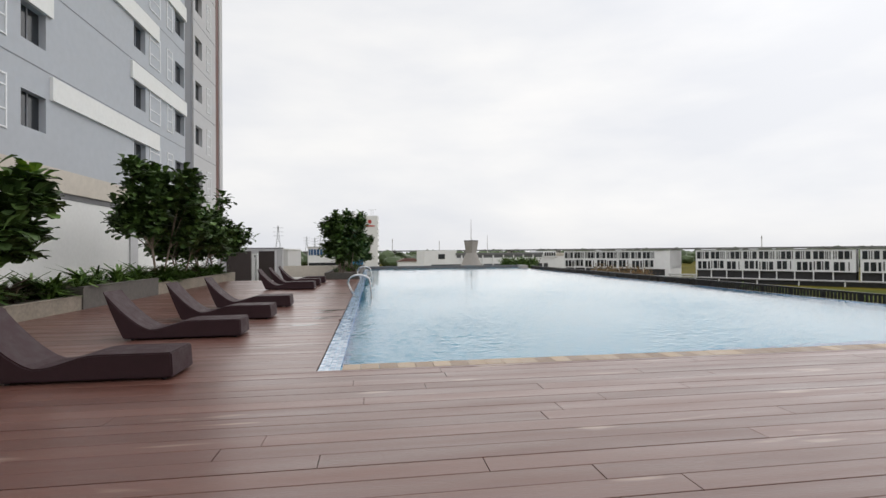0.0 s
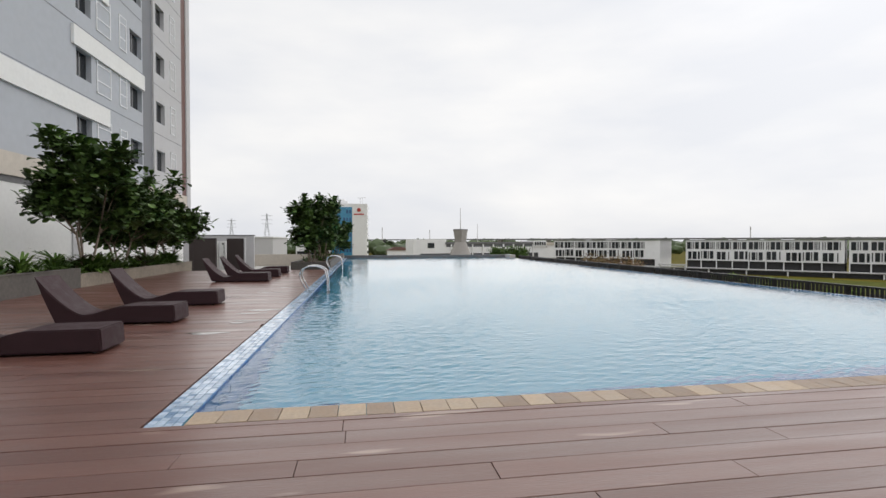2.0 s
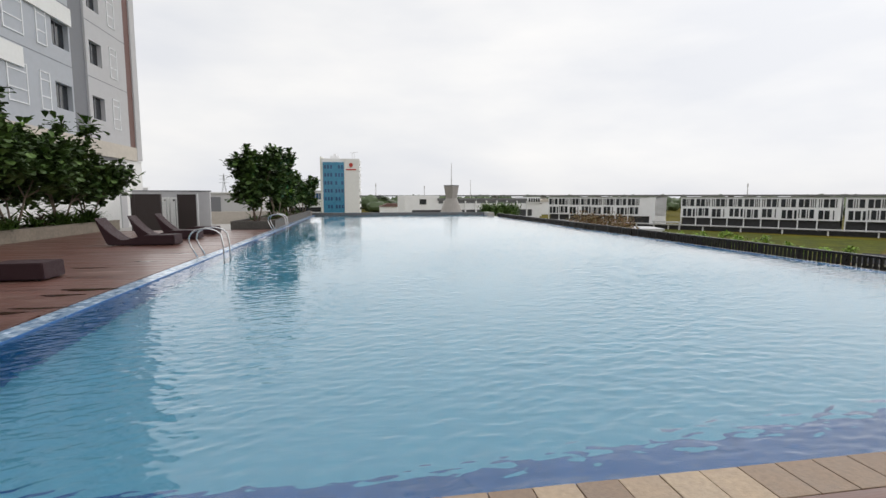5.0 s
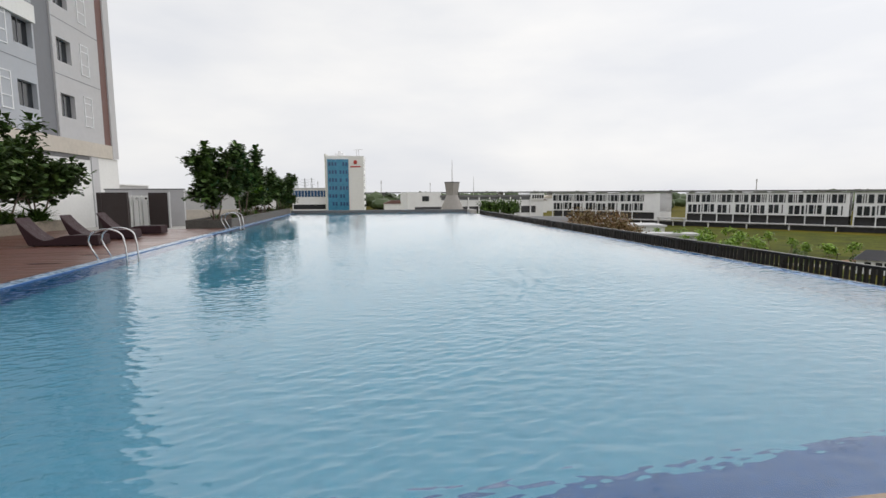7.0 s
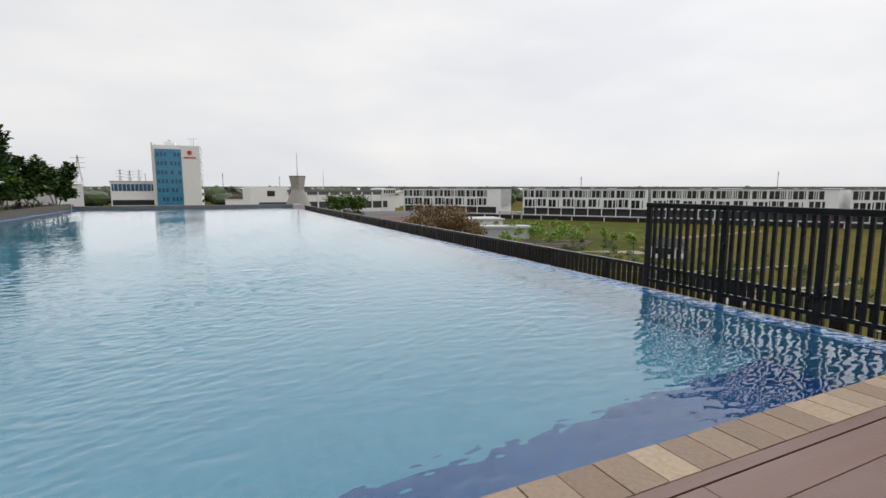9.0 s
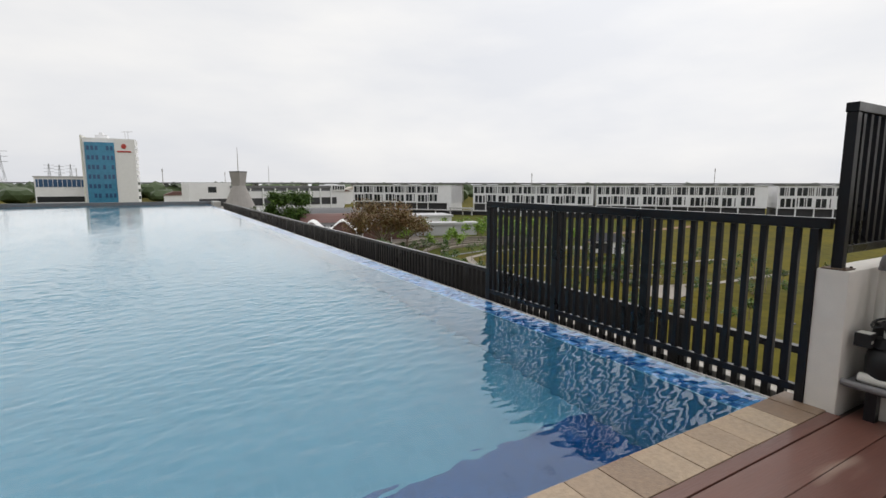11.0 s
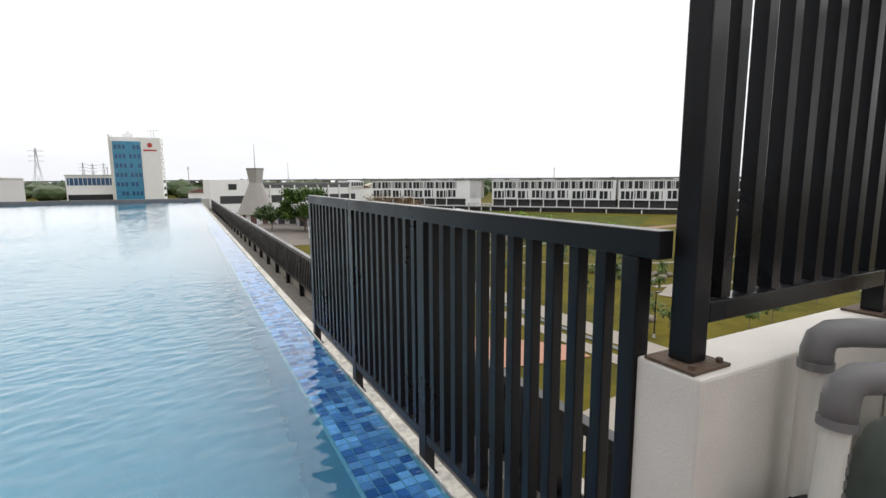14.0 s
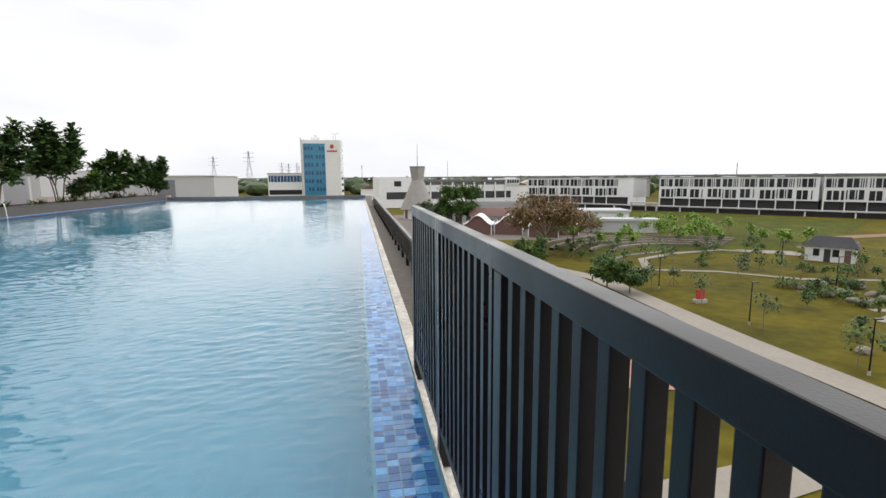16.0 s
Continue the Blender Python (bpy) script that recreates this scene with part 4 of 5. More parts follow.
def small_house():
    t = thing("guard_house", "small white house with a dark hipped roof", "house", at=(81.8, 59.6, GROUND))
    t.rotation_euler = (0, 0, radians(-52))
    t.scale = (0.74, 0.74, 0.86)
    part("wall", boxed(-3.9, 3.9, -2.4, 2.4, 0, 2.5), M_SHOP, t)
    bm = bmesh.new()
    lo = [bm.verts.new(v) for v in ((-4.4, -2.9, 2.45), (4.4, -2.9, 2.45), (4.4, 2.9, 2.45), (-4.4, 2.9, 2.45))]
    hi = [bm.verts.new(v) for v in ((-2.6, 0, 4.1), (2.9, 0, 4.1))]
    bm.faces.new(lo[::-1])
    for q in ((lo[0], lo[1], hi[1], hi[0]), (lo[1], lo[2], hi[1]), (lo[2], lo[3], hi[0], hi[1]), (lo[3], lo[0], hi[0])):
        bm.faces.new(q)
    part("roof", bm, M_ROOF_DARK, t, "dark tiled hipped roof")
    for x in (-2.6, 0.4):
        part("window", boxed(x, x + 1.0, -2.46, -2.402, 0.9, 2.1), M_GLASS_DARK, t)
    part("door", boxed(2.2, 3.2, -2.46, -2.402, 0, 2.1), M_BROWN, t, "brown door")
    part("door", boxed(-0.9, 0.1, -2.46, -2.402, 0, 2.1), M_SHOP_DARK, t, "dark door")


small_house()


def sapling(x, y, h, seed, material=None, leaf=0.34, count=46, label="young thin tree staked in the lawn"):
    r = random.Random(seed)
    t = thing("sapling", label, "tree", "young trees in the park", at=(x, y, GROUND))
    w = bmesh.new()
    rod(w, (0, 0, -0.1), (0.08 * r.uniform(-1, 1), 0.08 * r.uniform(-1, 1), h * 0.8), 0.05, 0.02, 6)
    tips = [Vector((0, 0, h * 0.85))]
    for k in range(5):
        a, z = r.uniform(0, 6.28), h * r.uniform(0.4, 0.8)
        q = Vector((math.cos(a) * h * 0.22, math.sin(a) * h * 0.22, z + h * 0.15))
        rod(w, (0, 0, z), q, 0.02, 0.01, 5)
        tips.append(q)
    part("trunk", w, M_BARK, t)
    if seed % 4 == 0:
        for dx in (-0.8, 0.8):
            part("stake", rod(bmesh.new(), (dx, 0, 0), (0, 0, h * 0.45), 0.03, seg=5), M_BARK, t, "wooden stake")
    items = []
    for q in tips:
        for k in range(count // 6):
            v = Vector((r.gauss(0, 1), r.gauss(0, 1), r.gauss(0.2, 0.6)))
            items.append((q + v * h * 0.07, v, leaf * r.uniform(0.6, 1.2), leaf * 0.6))
    leaves("crown", items, material or M_LEAF_STRAP, t)


rng = random.Random(21)
spots = []
while len(spots) < 74:
    x, y = rng.uniform(44.5, 84), rng.uniform(19, 82)
    if math.hypot(x - 81, y - 58) < 8 or (abs(x - 42.5) < 2.5) or any(math.hypot(x - a, y - b) < 2.2 for a, b in spots):
        continue
    spots.append((x, y))
for k, (x, y) in enumerate(spots):
    sapling(x, y, rng.uniform(1.3, 3.4), 500 + k, M_LEAF_STRAP if rng.random() < 0.6 else M_LEAF, leaf=0.34, count=110)
rng = random.Random(22)
for k in range(46):
    sapling(rng.uniform(52, 94), rng.uniform(72, 112), rng.uniform(1.8, 4.2), 700 + k, M_LEAF_BRIGHT, leaf=0.55, count=150, label="young leafy tree in bright grass")


def park_lamp(x, y):
    t = thing("park_lamp", "slim black park lamp post", "street lamp", "lamps in the park", at=(x, y, GROUND))
    part("base", rod(bmesh.new(), (0, 0, 0), (0, 0, 0.3), 0.1, 0.08), M_CONCRETE, t, "concrete foot")
    part("pole", rod(bmesh.new(), (0, 0, 0.3), (0, 0, 3.5), 0.055, 0.04), M_BLACK, t)
    part("head", boxed(-0.05, 0.5, -0.1, 0.1, 3.5, 3.58, bevel=0.01), M_BLACK, t)


for x, y in ((45.0, 23.7), (46.0, 34.2), (65.1, 43.8), (70.9, 56.8), (46.6, 47.5), (44.6, 13.0)):
    park_lamp(x, y)
sign = thing("park_sign", "small red sign board on the lawn", "sign", at=(46.95, 41.4, GROUND))
part("board", boxed(-0.45, 0.45, -0.06, 0.06, 0.35, 1.35, bevel=0.02), M_RED, sign)
part("base", boxed(-0.6, 0.6, -0.3, 0.3, 0, 0.349), M_CONCRETE, sign)
rng = random.Random(44)
for k, (x, y) in enumerate([(48.5, 27.0), (53.5, 26.0)] + [(rng.uniform(61, 68), rng.uniform(38, 46)) for k in range(14)]):
    b = bmesh.new()
    bmesh.ops.create_icosphere(b, subdivisions=2, radius=0.5, matrix=Matrix.Translation((x, y, GROUND + 0.15)) @ Matrix.Diagonal((1.3, 1, 0.7, 1)))
    for v in b.verts:
        v.co += noise.noise_vector(v.co * 1.7) * 0.16
    tagged(part("boulder", b, M_STONE_L), "pale rounded boulder on the lawn", "rock", "boulders")


def low_shrub(x, y, size, seed, material):
    r = random.Random(seed)
    t = thing("shrub", "low rounded green shrub in the park", "shrub", "shrubs in the park", at=(x, y, GROUND))
    stem = bmesh.new()
    items = []
    for k in range(5):
        a = 1.25 * k
        q = Vector((math.cos(a) * size * 0.4, math.sin(a) * size * 0.4, size * 0.5))
        rod(stem, (0, 0, -0.05), q, 0.03, 0.01, 5)
        for g in range(26):
            v = Vector((r.gauss(0, 1), r.gauss(0, 1), r.gauss(0.2, 0.6)))
            items.append((q + v * size * 0.22, v, 0.3 * r.uniform(0.6, 1.2), 0.17))
    part("stems", stem, M_BARK, t)
    leaves("foliage", items, material, t)


rng = random.Random(45)
for k in range(34):
    if k < 16:
        x, y = rng.uniform(60, 69), rng.uniform(37, 47)
    else:
        x, y = rng.uniform(46, 84), rng.uniform(24, 82)
    low_shrub(x, y, rng.uniform(0.6, 1.5), 900 + k, M_LEAF if rng.random() < 0.5 else M_LEAF_STRAP)


def big_tree(x, y, height, spread, seed, material, n=2600, leaf=0.5, label="", trunk=0.22, low=0.35, squash=1.0):
    """A broad tree: trunk, forked limbs and a loose crown of clumps with gaps."""
    r = random.Random(seed)
    t = thing("tree", label, "tree", at=(x, y, GROUND))
    w = bmesh.new()
    fork = Vector((0, 0, height * low))
    rod(w, (0, 0, -0.2), fork, trunk, trunk * 0.7, 8)
    tips = []
    for k in range(9):
        a = k * 0.7 + r.uniform(-0.2, 0.2)
        q = fork + Vector((math.cos(a) * spread * r.uniform(0.45, 0.8), math.sin(a) * spread * r.uniform(0.45, 0.8), height * r.uniform(0.15, 0.5) * squash))
        rod(w, fork, q, trunk * 0.5, trunk * 0.2, 6)
        tips.append(q)
        for g in range(3):
            e = r.uniform(0, 6.28)
            s = q + Vector((math.cos(e) * spread * 0.3, math.sin(e) * spread * 0.3, r.uniform(-0.02, 0.18) * height))
            rod(w, q, s, trunk * 0.2, trunk * 0.08, 5)
            tips.append(s)
    part("trunk", w, M_BARK, t)
    items = []
    for k in range(n):
        q = tips[k % len(tips)]
        v = Vector((r.gauss(0, 1), r.gauss(0, 1), r.gauss(0, 0.7)))
        items.append((q + v * spread * 0.13, Vector((r.gauss(0, 1), r.gauss(0, 1), r.gauss(0.1, 0.7))), leaf * r.uniform(0.6, 1.2), leaf * 0.6))
    leaves("crown", items, material, t)


big_tree(44.0, 74.0, 9.0, 6.6, 31, M_BRANCH_BROWN, 6400, 0.42, "broad tree with sparse brown and olive leaves", 0.3, 0.3)
big_tree(51.5, 80.0, 7.0, 4.5, 37, M_BRANCH_BROWN, 2600, 0.4, "broad tree with sparse brown and olive leaves", 0.22, 0.3)
big_tree(40.0, 122.0, 9.8, 5.2, 32, M_LEAF_STRAP, 9500, 0.62, "dense rounded dark green tree", 0.3, 0.2, 1.25)
big_tree(40.9, 48.2, 3.9, 2.0, 33, M_LEAF_STRAP, 4200, 0.34, "bushy feathery green tree beside the path", 0.12, 0.25, 1.1)
big_tree(42.4, 46.2, 3.0, 1.6, 34, M_LEAF, 3000, 0.34, "bushy dark green tree beside the path", 0.1, 0.25)
big_tree(36.5, 60.0, 4.6, 2.2, 35, M_LEAF_STRAP, 1800, 0.4, "small leafy green tree", 0.12, 0.3)
big_tree(33.0, 127.0, 6.0, 4.0, 36, M_LEAF, 2000, 0.7, "low spreading green tree", 0.2, 0.3)


def canopy(x, y, turn, label="open pavilion with a curved white canopy roof"):
    t = thing("pavilion", label, "pavilion", "pavilions", at=(x, y, GROUND))
    t.rotation_euler = (0, 0, radians(turn))
    bm = bmesh.new()
    n = 14
    up = [[bm.verts.new((-3.2 + 6.4 * k / n, yy, 2.1 + 1.0 * (1 + math.cos(2 * math.pi * (k / n - 0.5))) + dz)) for k in range(n + 1)] for yy, dz in ((-4, 0.12), (4, 0.12), (4, 0.0), (-4, 0.0))]
    for a, b in zip(up, up[1:] + up[:1]):
        for k in range(n):
            bm.faces.new((a[k], a[k + 1], b[k + 1], b[k]))
    part("roof", bm, M_WHITE, t, "curved white membrane roof")
    gable = bmesh.new()
    low = [[gable.verts.new((-2.9 + 5.8 * k / n, yy, 0)) for k in range(n + 1)] for yy in (-3.6, -3.5)]
    high = [[gable.verts.new((-2.9 + 5.8 * k / n, yy, 2.05 + 1.0 * (1 + math.cos(2 * math.pi * 5.8 / 6.4 * (k / n - 0.5))))) for k in range(n + 1)] for yy in (-3.6, -3.5)]
    for k in range(n):
        gable.faces.new((low[0][k], low[0][k + 1], high[0][k + 1], high[0][k]))
        gable.faces.new((low[1][k + 1], low[1][k], high[1][k], high[1][k + 1]))
        gable.faces.new((high[0][k], high[0][k + 1], high[1][k + 1], high[1][k]))
    part("gable", gable, M_BROWN, t, "dark red-brown gable wall")
    for sx in (-3, 3):
        for sy in (-3.7, 3.7):
            part("post", rod(bmesh.new(), (sx, sy, 0), (sx, sy, 2.6), 0.1, seg=8), M_WHITE, t)


canopy(41, 106, -20)
canopy(47.5, 104.5, -20)
canopy(59, 101, -25)
canopy(53, 98, -22)


def low_hall(x0, x1, y0, y1, h, material, label, turn=0):
    t = thing("low_hall", label, "building", at=((x0 + x1) / 2, (y0 + y1) / 2, GROUND))
    t.rotation_euler = (0, 0, radians(turn))
    a, b = (x1 - x0) / 2, (y1 - y0) / 2
    part("wall", boxed(-a, a, -b, b, 0, h), material, t)
    part("roof", boxed(-a - 0.4, a + 0.4, -b - 0.4, b + 0.4, h, h + 0.5), M_CREAM, t)
    return t, a, b


low_hall(56, 84, 118, 128, 3.4, M_SHOP, "low white pavilion hall in the park", -14)
def pitched_hall(x, y, w, d, h, rise, turn, roof, label):
    t = thing("market_building", label, "building", "market buildings", at=(x, y, GROUND))
    t.rotation_euler = (0, 0, radians(turn))
    part("wall", boxed(-w / 2, w / 2, -d / 2, d / 2, 0, h), M_CREAM, t)
    bm = bmesh.new()
    n = 8
    ends = []
    for xx in (-w / 2 - 0.4, w / 2 + 0.4):
        ends.append([bm.verts.new((xx, (d / 2 + 0.5) * (2 * k / n - 1), h + 0.05 + rise * math.sin(math.pi * k / n))) for k in range(n + 1)])
    for k in range(n):
        bm.faces.new((ends[0][k], ends[1][k], ends[1][k + 1], ends[0][k + 1]))
    for e in ends:
        bm.faces.new(e)
    bm.faces.new((ends[0][0], ends[0][n], ends[1][n], ends[1][0]))
    part("roof", bm, roof, t)
    for k in range(int(w / 3)):
        # flat plates, the shade of the openings is in their colour
        part("opening", boxed(-w / 2 + 0.6 + 3 * k, -w / 2 + 2.4 + 3 * k, -d / 2 - 0.06, -d / 2 - 0.005, 0.1, h - 0.6), M_SHOP_DARK, t, "flat dark plate painted as a shaded shopfront opening")


pitched_hall(50, 117, 16, 8, 3.0, 2.0, -16, M_BROWN, "low market building with a curved brown roof")
pitched_hall(52, 135, 22, 8, 3.4, 2.2, -12, M_CONCRETE_DARK, "low market building with a curved grey roof")
pitched_hall(44, 146, 14, 7, 3.6, 1.6, -8, M_CREAM, "low market building with a pale roof")
low_hall(62, 80, 100, 104, 2.6, M_CREAM, "low white pavilion hall in the park", -20)


# ---------------- chimney-shaped hall ----------------
def cone_hall():
    t = thing("cone_hall", "building with a tall concrete cone roof and flared top", "building", at=(32.4, 149.0, GROUND))
    part("wall", rod(bmesh.new(), (0, 0, 0), (0, 0, 3.0), 4.3, seg=8), M_SHOP, t, "white octagonal wall")
    for k in range(8):
        a = 2 * math.pi * k / 8 + math.pi / 8
        m = Matrix.Rotation(a, 4, "Z")
        bm = boxed(3.90, 4.08, -0.8, 0.8, 0.2, 2.9)
        bmesh.ops.transform(bm, matrix=m, verts=bm.verts)
        part("panel", bm, M_BROWN, t, "dark red-brown wall panel")
    part("roof", rod(bmesh.new(), (0, 0, 2.95), (0, 0, 11.7), 5.4, 1.75, seg=28), M_CONE, t, "smooth concrete cone")
    part("collar", rod(bmesh.new(), (0, 0, 11.7), (0, 0, 15.5), 1.75, 2.35, seg=4), M_CONE, t, "flared concrete top")
    part("cap", rod(bmesh.new(), (0, 0, 15.5), (0, 0, 15.8), 2.4, seg=4), M_CONCRETE_DARK, t)
    part("mast", rod(bmesh.new(), (0, 0, 15.8), (0, 0, 22.5), 0.14, 0.06, seg=6), M_CONCRETE, t)


cone_hall()


# ---------------- far buildings ----------------
def plate_window(me_cache, key, w, h, parent, x, y, z, material):
    if key not in me_cache:
        ob = part("window", boxed(0, w, -0.12, 0.02, 0, h), material, parent)
        me_cache[key] = ob.data
        ob.location = (x, y, z)
    else:
        ob = shared("window", me_cache[key], parent, (x, y, z))
    return ob


ROW = Vector((93.6, 213.0, GROUND))
TURN = math.atan2(-0.781, 0.6245)
CACHE = {}


def shophouses(s0, s1, blank, seed, label):
    """A row of three-storey shophouses: ground floor coloured dark as shade, white upper storeys with irregular slots.
    """
    r = random.Random(seed)
    base = ROW + Vector((math.cos(TURN), math.sin(TURN), 0)) * s0
    t = thing("shophouse_row", label, "building", "shophouses along the road", at=base)
    t.rotation_euler = (0, 0, TURN)
    ln = s1 - s0
    part("upper_wall", boxed(0, ln, 0, 14, 4.4, 12.1), M_SHOP, t)
    part("ground_floor", boxed(0.2, ln - blank, 1.6, 14, 0, 4.38), M_SHOP_DARK, t, "recessed shopfronts coloured dark as the shade inside")
    if blank:
        part("end_wall", boxed(ln - blank, ln, -0.25, 13.9, 0, 12.3), M_SHOP, t, "plain white end block")
    part("parapet", boxed(-0.3, ln + 0.3, -0.3, 14.2, 12.1, 12.3), M_CONCRETE_DARK, t, "thin dark roof edge")
    x, n = 0.0, 0
    while x < ln - blank - 5.2:
        part("column", boxed(x, x + 0.35, 0.1, 0.5, 0, 4.39), M_SHOP, t)
        style = n % 3
        if style == 0:
            ups, los = ((0.5, 1.3), (2.1, 0.25), (2.7, 0.25), (3.4, 1.3)), ((0.9, 1.2), (2.5, 1.4), (4.4, 0.7))
        elif style == 1:
            ups, los = ((0.2, 1.3), (1.8, 1.3), (3.5, 0.25), (4.0, 0.25), (4.6, 0.25)), ((0.3, 0.3), (1.1, 1.2), (2.6, 0.3), (3.3, 1.2))
        else:
            ups, los = ((0.3, 0.25), (0.9, 0.25), (1.6, 1.3), (3.2, 1.3), (4.8, 0.25)), ((0.4, 1.3), (2.0, 1.3), (4.2, 0.3))
        for o, w in ups:
            plate_window(CACHE, ("u", w), w, 2.7, t, x + o, 0, 8.8, M_GLASS_DARK)
        for o, w in los:
            plate_window(CACHE, ("l", w), w, 2.9, t, x + o, 0, 4.9 + 0.25 * (n % 2), M_GLASS_DARK)
        x += 5.3
        n += 1


shophouses(-4, 44.3, 2.0, 1, "row of white three-storey shophouses with dark slot windows")
shophouses(54, 102.5, 0, 2, "row of white three-storey shophouses with dark slot windows")
shophouses(103.6, 160, 0, 3, "row of white three-storey shophouses with dark slot windows")
shophouses(163, 215, 0, 4, "row of white three-storey shophouses with dark slot windows")


def walkway():
    t = thing("raised_walkway", "long raised white-edged walkway on slim columns", "walkway", at=ROW)
    t.rotation_euler = (0, 0, TURN)
    part("deck", boxed(2, 210, -9, -7, 1.7, 2.05), M_CREAM, t, "pale grey walkway slab")
    # added dark strip that paints the shade band beneath the slab
    part("walkway_shade", boxed(2, 210, -6.6, -6.3, 0, 1.48), M_SHOP_DARK, t, "dark strip standing for the shade under the walkway")
    for k in range(17):
        part("column", boxed(4 + 12 * k, 4.4 + 12 * k, -8.4, -8.0, 0, 1.49), M_SHOP, t)
    part("gate", boxed(47, 57, -10.5, -9.1, 2.6, 3.1), M_CREAM, t, "pale entrance canopy")
    for x in (47.2, 56.4):
        part("column", boxed(x, x + 0.5, -10.2, -9.7, 0, 2.59), M_CREAM, t)


walkway()


def blue_tower():
    t = thing("office_tower", "white office tower with a blue glass front", "building", at=(-19.2, 318.0, GROUND))
    t.rotation_euler = (0, 0, radians(-4))
    t.scale = (0.9, 1, 1)
    h = 36.3
    part("wall", boxed(0, 26.0, 0.3, 16, 0, h), M_SHOP, t)
    part("fin", boxed(-0.7, -0.05, -0.8, 16, 0, h + 1.2), M_FIN, t, "pale grey vertical fin")
    part("glass_front", boxed(1.0, 15.6, -0.1, 0.28, 2.0, h - 2.2), M_GLASS_BLUE, t, "blue glass curtain wall")
    for f in range(6):
        for k in range(6):
            if (f * 7 + k * 3) % 11 == 0:
                continue
            plate_window(CACHE, "office", 1.3, 2.2, t, 1.9 + k * 2.1 + (1.2 if k > 2 else 0), -0.12, 5.0 + f * 5.0, M_GLASS_BLUE_D)
    part("white_face", boxed(15.8, 26.1, -0.2, 0.28, 0, h - 0.2), M_WHITE, t, "plain white wall panel")
    part("roof_crest", boxed(6, 12, 3, 9, h, h + 1.8), M_SHOP, t)
    part("roof_crest", boxed(8, 10, 4, 8, h + 1.8, h + 3.2), M_SHOP, t)
    part("emblem", rod(bmesh.new(), (20.5, -0.22, h - 4), (20.5, -0.5, h - 4), 1.3, seg=16), M_RED, t, "round red emblem")
    part("sign_bar", boxed(17.0, 24.0, -0.4, -0.21, h - 7.2, h - 6.4), M_RED, t, "red sign bar")
    for f in range(8):
        part("side_window", boxed(26.01, 26.15, 3, 13, 4 + f * 3.9, 5.6 + f * 3.9), M_GLASS_DARK, t)
    part("mast", rod(bmesh.new(), (21, 5, h), (21, 5, h + 4), 0.12, seg=6), M_CONCRETE, t)
    part("mast", rod(bmesh.new(), (22.5, 5, h), (22.5, 5, h + 4), 0.12, seg=6), M_CONCRETE, t)
    part("crossbar", rod(bmesh.new(), (19.0, 5, h + 4), (25, 5, h + 4.4), 0.1, seg=6), M_CONCRETE, t)


blue_tower()


def annex():
    t = thing("office_annex", "low white office block with a ribbon window", "building", at=(-41.5, 326.0, GROUND))
    part("wall", boxed(0, 24.5, 0, 14, 0, 15.6), M_SHOP, t)
    part("roof", boxed(-0.4, 24.9, -0.4, 14.4, 15.6, 16.3), M_CREAM, t)
    part("ribbon_window", boxed(0.6, 24, -0.12, 0.02, 10.6, 14.6), M_GLASS_BLUE_D, t, "long blue ribbon window")
    part("ribbon_window", boxed(0.6, 24, -0.12, 0.02, 2.6, 5.6), M_GLASS_DARK, t)
    for k in range(12):
        part("mullion", boxed(1.6 + 2 * k, 1.8 + 2 * k, -0.3, -0.13, 10.6, 14.6), M_SHOP, t)


annex()


def long_hall():
    t = thing("market_hall", "long low white hall with dark openings", "building", at=(23.0, 206.0, GROUND))
    t.rotation_euler = (0, 0, radians(8))
    part("wall", boxed(0, 15, 0, 14, 0, 12.8), M_SHOP, t)
    part("window", boxed(6.5, 9.5, -0.1, 0.02, 9.0, 11.2), M_GLASS_DARK, t)
    # the gallery is a flat plate with its shade painted in
    part("opening", boxed(3.2, 60, -0.08, 0.03, 3.6, 6.6), M_SHOP_DARK, t, "flat dark plate painted as a shaded open gallery")
    part("wing", boxed(15, 64, 0.05, 12, 0, 9.4), M_SHOP, t)
    part("roof_edge", boxed(14.5, 58, -0.5, 12.5, 10.6, 11.6), M_CONCRETE_DARK, t, "dark flat roof edge")
    part("gallery", boxed(15.2, 57, 0.2, 11, 9.41, 10.59), M_GREY_DARK, t)
    part("end_block", boxed(57.2, 64, -0.6, 12, 9.41, 12.2), M_SHOP, t)
    for k in range(5):
        plate_window(CACHE, "hall", 0.8, 1.6, t, 58 + 1.2 * k, -0.62, 10.0, M_GLASS_DARK)
    for k in range(9):
        part("column", boxed(17 + 5 * k, 17.5 + 5 * k, -0.6, -0.1, 0, 10.6), M_SHOP, t)
    part("mast", rod(bmesh.new(), (32, 6, 11.6), (32, 6, 20), 0.15, 0.06, seg=6), M_CONCRETE, t)


long_hall()


def warehouse(x0, x1, y0, y1, top, label, turn=0.0):
    t = thing("warehouse", label, "building", at=(x0, y0, GROUND))
    t.rotation_euler = (0, 0, radians(turn))
    w, d, h = x1 - x0, y1 - y0, top - GROUND
    part("wall", boxed(0, w, 0, d, 0, h), M_CREAM, t)
    part("roof", boxed(-0.3, w + 0.3, -0.3, d + 0.3, h, h + 0.3), M_SHOP, t)
    part("shutter", boxed(w * 0.62, w * 0.74, -0.1, 0.02, h - 6, h - 1.0), M_GREY_DARK, t, "grey panel on the wall")
    return t


